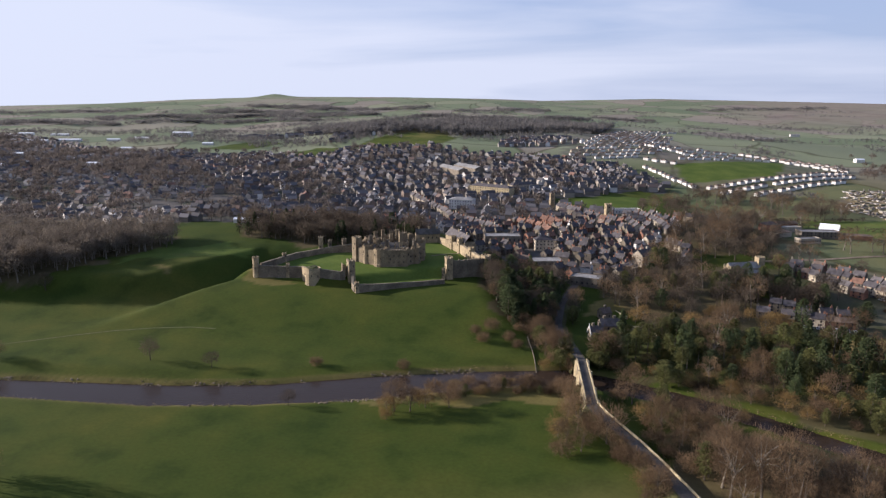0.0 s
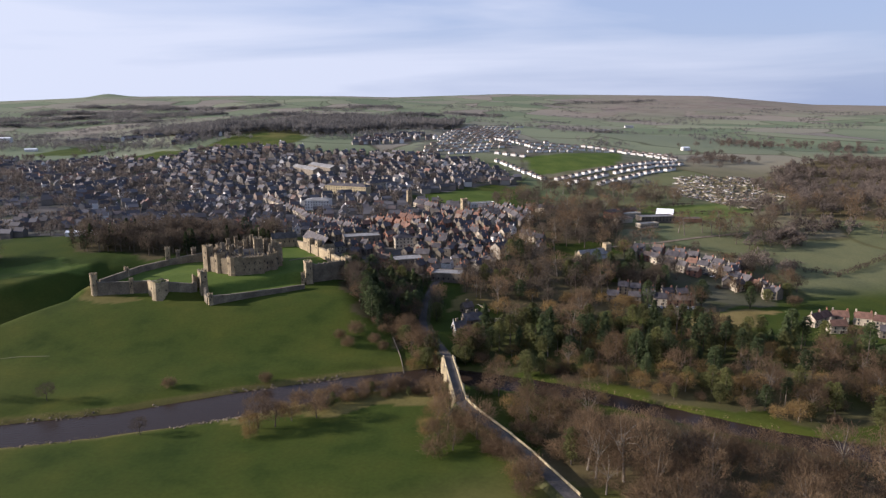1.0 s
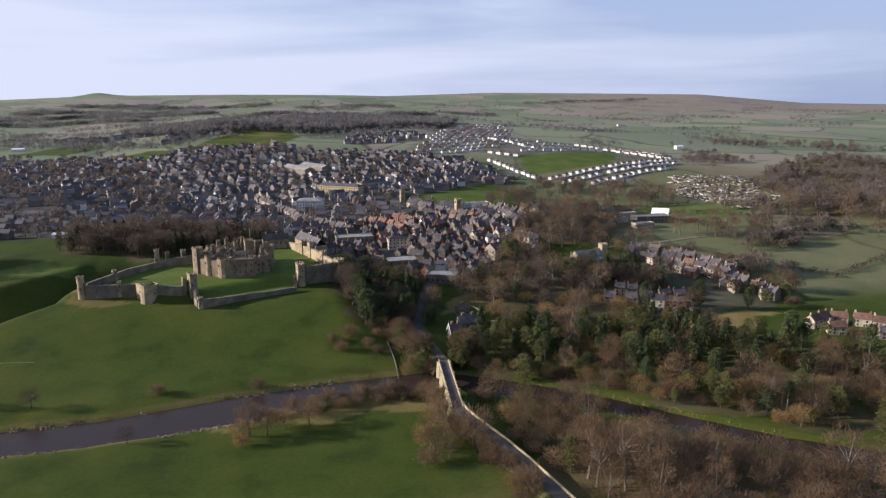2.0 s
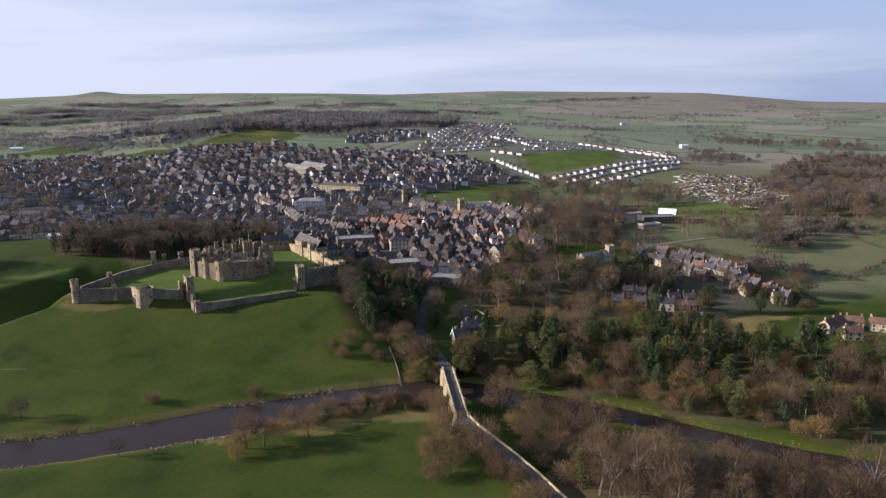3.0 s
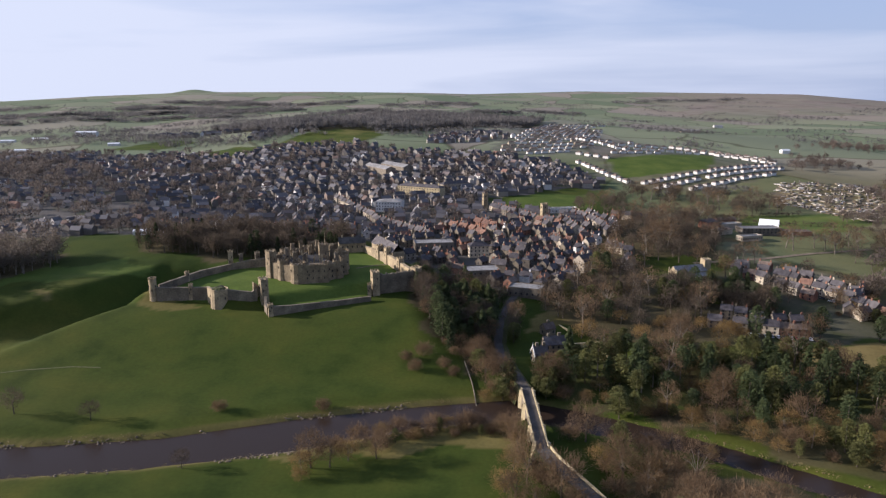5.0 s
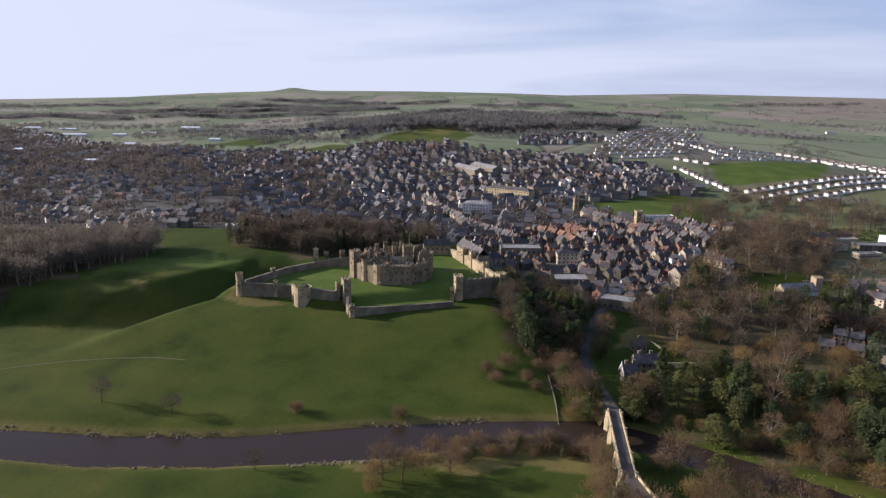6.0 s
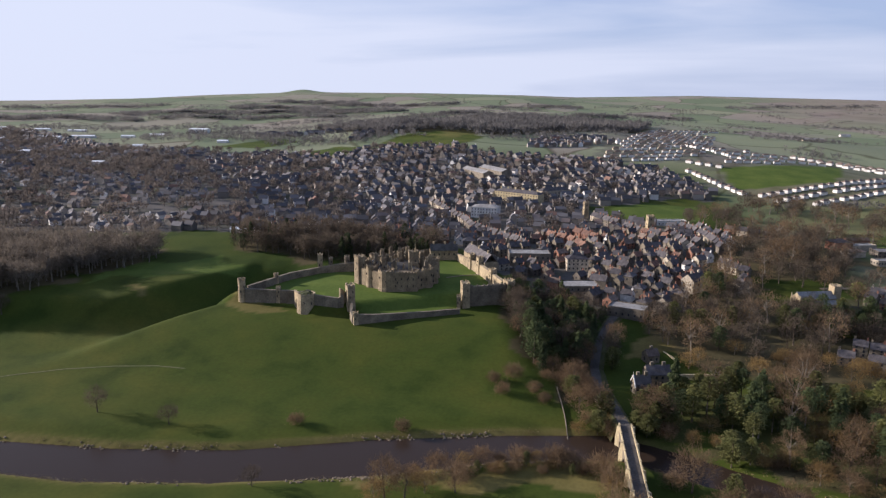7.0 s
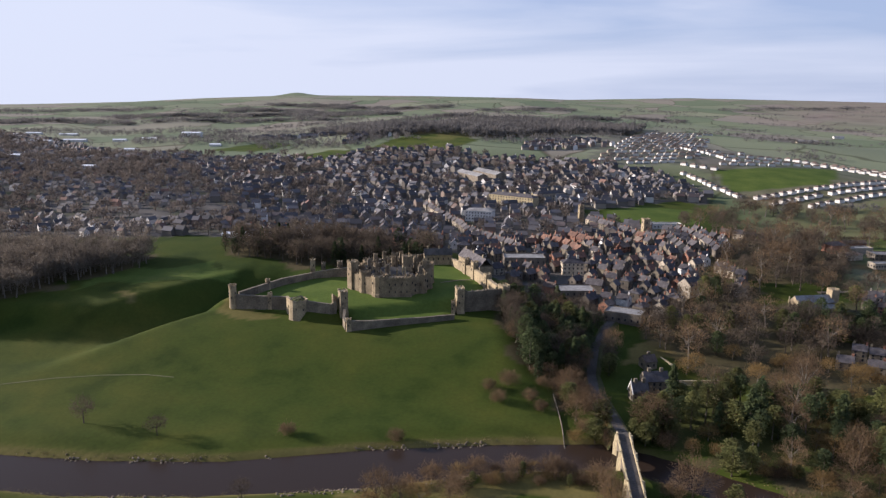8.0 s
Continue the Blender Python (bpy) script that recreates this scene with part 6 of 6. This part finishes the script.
for x, y in YARDS:
    for u, v in ((-7, -4), (6, -6), (8, 3), (-3, 8)):
        if free(x + u, y + v, 1.5):
            plant(rnd.choice(BUSH + YEW[2:] + BROWN[2:3]), x + u + rnd.uniform(-2, 2), y + v + rnd.uniform(-2, 2), rnd, 0.75)
for x, y in scatter([(118, 338), (160, 324), (236, 300), (290, 286), (300, 250), (262, 240), (214, 262), (176, 296)], 11.5, rnd):
    if dry_land(x, y, 8):
        plant(rnd.choice(OLIVE + YEW[2:] + BROWN[:3] + OCHRE + PINE[:1] + BUSH[:1]), x, y, rnd, 0.85)
for x, y in scatter([(186, 468), (232, 446), (252, 434), (260, 450), (248, 478), (236, 486), (200, 484)], 8.5, rnd):
    if free(x, y, 2.5) and not (196 < x < 246 and 486 < y < 525):
        plant(rnd.choice(YEW + YEW[:2] + CONE[:2] + DARK + OCHRE[:1] + BROWN[2:3]), x, y, rnd, 0.85)
for x, y in scatter([(196, 416), (262, 404), (345, 400), (345, 470), (300, 520), (250, 526), (236, 460)], 8.5, rnd):
    if free(x, y, 2.2) and rnd.random() < 0.1:
        plant(rnd.choice(BROWN[2:3] + DARK[1:2] + YEW + OCHRE[:1] + BUSH), x, y, rnd)
for x, y in scatter(CHURCH_WOOD, 14.5, rnd):
    if off_road(x, y) and free(x, y, 4.0) and y > 408 and not (192 < x < 250 and 465 < y < 530):
        if y < 436 and rnd.random() < 0.75:
            plant(rnd.choice(OCHRE + OCHRE + YEW[2:] + BROWN[2:3] + BUSH[1:2]), x, y, rnd)
        elif rnd.random() < 0.3:
            plant(rnd.choice(YEW + OLIVE + OCHRE[1:]), x, y, rnd)
        else:
            GROVE.append((x, y))
GROVE += [p for p in scatter(EAST_WOOD, 8.5, rnd) if free(*p, 4.0)]
GROVE += [p for p in scatter(SCHOOL_WOOD, 16.0, rnd) if free(*p, 5.0)]
for x, y in scatter(KEEP_WOOD, 7.4, rnd):
    if free(x, y, 4.0) and rnd.random() < 0.85 + 0.4 * math.sin(x / 9) * math.sin(y / 11):
        if rnd.random() < 0.22:
            plant(rnd.choice(YEW[:2] + CONE), x, y, rnd, 0.85)
        else:
            GROVE.append((x, y))
GROVE += LEFT_OVER
MEADOWS = [[(312, 512), (470, 560), (540, 470), (400, 420), (330, 440)], [(320, 655), (450, 720), (520, 640), (420, 590), (370, 600)], [(270, 520), (330, 540), (320, 505)]]
for x, y in scatter([(112, 450), (200, 430), (330, 470), (520, 430), (620, 640), (440, 760), (320, 840), (200, 760), (190, 640)], 13.0, rnd):
    thickness = 0.5 + 0.5 * math.sin(x / 31 + 1) * math.sin(y / 27)
    if free(x, y, 5.0) and off_road(x, y) and not (192 < x < 250 and 455 < y < 530) and not (285 < x < 372 and 570 < y < 640) and not any(bool(inside(x, y, r)) for r in MEADOWS + CLEAR + [ALLOTMENT]) and rnd.random() < thickness * 0.65:
        GROVE.append((x, y))


def grove(name, label, kinds, spots, rnd, low=0.8, high=1.2):
    """Bare trees past counting, joined into one mesh."""
    v, f, idx, mats, count = [], [], [], [], 0
    for k in kinds:
        for o in k.first.children:
            if o.data.materials[0] not in mats:
                mats.append(o.data.materials[0])
    cache = {}
    for k in kinds:
        cache[k] = []
        for o in k.first.children:
            co = np.array([p.co[:] for p in o.data.vertices])
            faces = [tuple(p.vertices) for p in o.data.polygons]
            if o.name.startswith("crown"):
                # one spray in three, broader
                co = co.reshape(-1, 3, 3)[::3]
                mid = co[:, :2].mean(1, keepdims=True)
                co = np.concatenate([mid + (co[:, :2] - mid) * 2.3, co[:, 2:]], 1).reshape(-1, 3)
                faces = np.arange(len(co)).reshape(-1, 3).tolist()
            cache[k].append((co, faces, mats.index(o.data.materials[0])))
    for x, y in spots:
        a, q = rnd.uniform(0, math.tau), rnd.uniform(low, high)
        c, s = math.cos(a) * q, math.sin(a) * q
        for co, faces, m in cache[rnd.choice(kinds)]:
            v.append(np.stack([co[:, 0] * c - co[:, 1] * s + x, co[:, 0] * s + co[:, 1] * c + y, co[:, 2] * q + z_at(x, y) - 0.3], 1))
            f += [tuple(i + count for i in t) for t in faces]
            idx += [m] * len(faces)
            count += len(co)
    s = Shape()
    s.v, s.f = np.concatenate(v).tolist(), f
    ob = part(name, s, mats)
    ob.data.polygons.foreach_set("material_index", np.array(idx, np.int32))
    return tagged(ob, label, "trees", kind="stuff")


rnd = random.Random(77)
east = [p for p in GROVE if p[0] < 0]
PALE = [bare_tree(k, h, r, PALEBARK, HAZED_TWIG, "grey bare tree with a pale trunk in the eastern wood") for k, h, r in ((14, 15, 5.2), (15, 13, 5.0), (16, 17, 5.6))]
for kind, (x, y) in zip(PALE, ((-268, 512), (-258, 532), (-282, 488))):
    plant(kind, x, y, rnd)
grove("bare_grove", "grey bare trees with tall pale trunks east of the castle", PALE, [p for p in east if p[0] < -200], rnd, 0.95, 1.5)
grove("bare_grove", "dark bare trees in the wood behind the castle", DARK, [p for p in east if p[0] >= -200], rnd, 0.85, 1.35)
grove("bare_grove", "bare brown trees among the meadows and gardens", BROWN[:2] + DARK + DARK[:1], [p for p in GROVE if p[0] >= 0], rnd)


# ---- far woods, past counting ----
def far_wood(name, label, spots, rng, per=44, mat=FAR_WOOD, height=(9, 15), wide=0.36, fine=0.10):
    spots = np.array([(x, y, z_at(x, y)) for x, y in spots])
    n = len(spots)
    h = rng.uniform(*height, n)
    d = rng.normal(size=(n, per, 3))
    d /= np.linalg.norm(d, axis=2, keepdims=True)
    q = rng.uniform(0.3, 1.0, (n, per, 1)) ** 0.5
    # lobes and gaps in each crown
    lobe = rng.uniform(0, 6.28, (n, 1))
    q = q * (1 + 0.32 * np.sin(3 * np.arctan2(d[:, :, 1], d[:, :, 0]) + lobe) + 0.28 * np.sin(5 * d[:, :, 2] + 2 * lobe))[:, :, None]
    c = spots[:, None, :] + d * q * np.stack([h * wide, h * wide, h * 0.38], -1)[:, None, :]
    c[:, :, 2] += (h * 0.6)[:, None]
    size = (h * fine)[:, None, None]
    a = rng.normal(size=(n, per, 3))
    rise = d * 0.7 + np.array((0, 0, 0.7)) + rng.normal(size=(n, per, 3)) * 0.45
    tri = np.stack([c + a * size * 0.42, c - a * size * 0.42, c + rise * size * 2.3], 2).reshape(-1, 3)
    s = Shape()
    s.v, s.f = tri.tolist(), np.arange(len(tri)).reshape(-1, 3).tolist()
    for (x, y, z), k in zip(spots, h):
        s.box(x, y, z - 0.5, 0.4, 0.4, k * 0.55)
    return tagged(part(name, s, mat), label, "trees", kind="stuff")


rng = np.random.default_rng(4)
woods = []
for ring, gap in ((WEST_WOOD, 10.5),):
    woods += [p for p in scatter(ring, gap, rnd) if free(*p, 5.0) and rnd.random() < 0.58 + 0.5 * math.sin(p[0] / 23) * math.sin(p[1] / 31 + 1)]
for x0, y0, w, d, k in ((470, 640, 40, 50, 30), (410, 525, 34, 16, 26), (350, 470, 22, 14, 14), (560, 740, 30, 60, 30), (640, 1000, 60, 60, 40), (470, 560, 40, 14, 16), (820, 1180, 90, 60, 60), (620, 560, 60, 20, 24), (700, 640, 60, 40, 40), (960, 1120, 80, 80, 60)):
    woods += [(x0 + w * rnd.gauss(0, 0.5), y0 + d * rnd.gauss(0, 0.5)) for _ in range(k)]
far_wood("bare_woods", "bare brown woods in the western valley", woods, rng, 300, VALLEY_TWIG, (5, 13), 0.42, 0.05)
far_wood("town_trees", "bare dark trees between the town's houses", FAR_TREES, rng, 150, height=(5, 11), wide=0.5, fine=0.085)
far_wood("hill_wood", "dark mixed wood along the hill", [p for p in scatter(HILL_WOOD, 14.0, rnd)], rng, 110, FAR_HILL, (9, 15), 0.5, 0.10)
# long woods across the far slopes
bands = []
for x0, y0, x1, y1, d, k in ((-980, 3000, -260, 2760, 120, 420), (-900, 3350, -500, 3250, 110, 240), (-1240, 2560, -460, 2760, 110, 420), (-1560, 2120, -1020, 2230, 90, 260), (-1000, 2350, -430, 2450, 60, 200), (-620, 3130, -60, 3180, 90, 200),
                             (-250, 2080, 60, 2200, 60, 130), (60, 2900, 460, 3150, 60, 120), (280, 2020, 420, 2080, 40, 60), (560, 2620, 760, 2600, 40, 60), (-1900, 2900, -1300, 3100, 90, 150), (1100, 3200, 1800, 3330, 50, 90)):
    for _ in range(k):
        f = rnd.random()
        bands.append((x0 + (x1 - x0) * f + rnd.uniform(-20, 20), y0 + (y1 - y0) * f + d * rnd.uniform(-1, 1) * (0.5 + 0.5 * math.sin(f * 17))))
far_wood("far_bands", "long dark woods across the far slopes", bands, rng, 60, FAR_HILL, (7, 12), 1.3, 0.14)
hedges = []
for k in range(150):
    x, y, a = rnd.uniform(-1900, 2200), rnd.uniform(1150, 3300), rnd.choice((0.2, 0.35, 1.7, -0.1)) + rnd.uniform(-0.2, 0.2)
    if bool(inside(x, y, OLD_TOWN)) or bool(inside(x, y, ESTATE)):
        continue
    for j in range(rnd.randint(4, 22)):
        hedges.append((x + 14 * j * math.cos(a) + rnd.uniform(-5, 5), y + 14 * j * math.sin(a) + rnd.uniform(-5, 5)))
for x0, y0, w, d, k in ((660, 1500, 110, 40, 60), (-300, 2100, 300, 90, 220), (-700, 2500, 350, 80, 260), (60, 2500, 200, 60, 90), (1300, 2300, 250, 80, 120), (-1200, 2300, 260, 70, 150), (335, 815, 12, 6, 8), (405, 815, 30, 8, 24), (600, 1000, 40, 20, 20), (-250, 1320, 110, 70, 200), (-480, 1400, 140, 90, 260), (-120, 1330, 50, 60, 60), (-800, 1750, 260, 120, 260), (-380, 1750, 200, 90, 200), (100, 1320, 90, 70, 130), (230, 1480, 60, 120, 110), (560, 1250, 40, 60, 24), (880, 1350, 90, 60, 50)):
    hedges += [(x0 + w * rnd.uniform(-1, 1), y0 + d * rnd.uniform(-1, 1)) for _ in range(k)]
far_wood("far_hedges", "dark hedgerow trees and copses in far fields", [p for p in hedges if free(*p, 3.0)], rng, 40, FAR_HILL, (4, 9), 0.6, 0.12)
near_hedges = []
for a, b in (((394, 448), (463, 475)), ((394, 448), (330, 505)), ((463, 475), (560, 500)), ((400, 560), (520, 560)), ((300, 470), (380, 500)), ((300, 690), (430, 700)), ((250, 700), (420, 640)), ((420, 640), (460, 600)), ((190, 660), (205, 735)), ((265, 790), (320, 850))):
    k = int(math.hypot(b[0] - a[0], b[1] - a[1]) / 4)
    near_hedges += [(a[0] + (b[0] - a[0]) * i / k + rnd.uniform(-2, 2), a[1] + (b[1] - a[1]) * i / k + rnd.uniform(-2, 2)) for i in range(k)]
far_wood("field_hedges", "brown hedges between the meadows", [p for p in near_hedges if free(*p, 3.0)], rng, 90, TWIG_DARK, (2, 4.5), 0.7, 0.09)

SCRUB = mottled("winter_scrub", (0.115, 0.092, 0.042), (0.230, 0.180, 0.085), 0.12, 0.9, bump=0, island=True, spread=0.4)
# scrub and stones along the water's edge
edge = []
for k in range(1700):
    x = rnd.uniform(-330, 250)
    if math.sin(x / 9) + math.sin(x / 23 + (k % 2)) < -0.5:
        continue
    far, near = banks(x)
    edge.append((x, float(far) + rnd.uniform(-0.8, 2.6)) if k % 2 else (x, float(near) - rnd.uniform(-0.8, 2.6)))
far_wood("river_scrub", "rough brown scrub along the river banks", edge, rng, 18, SCRUB, (0.3, 0.95), 1.6, 0.15)

stones = Shape()
for k in range(900):
    x = rnd.uniform(-60, 62) if k < 260 else rnd.uniform(-235, 62)
    far, near = banks(x)
    if k >= 260 and math.sin(x / 6.3) + math.sin(x / 17 + 2) < 0.1:
        continue
    y, q = float(near) + rnd.uniform(-4.5, 0.6) if k < 420 else float(far) + rnd.uniform(-1.6, 1.4), rnd.uniform(0.2, 0.75)
    stones.round(x, y, max(-0.2, z_at(x, y) - 0.15), q, q * 0.8, 6, q * 0.5, rnd.uniform(0, 1))
tagged(part("bank_stones", stones, GRAVEL), "pale stones on the gravel river bank", "stones", kind="stuff")
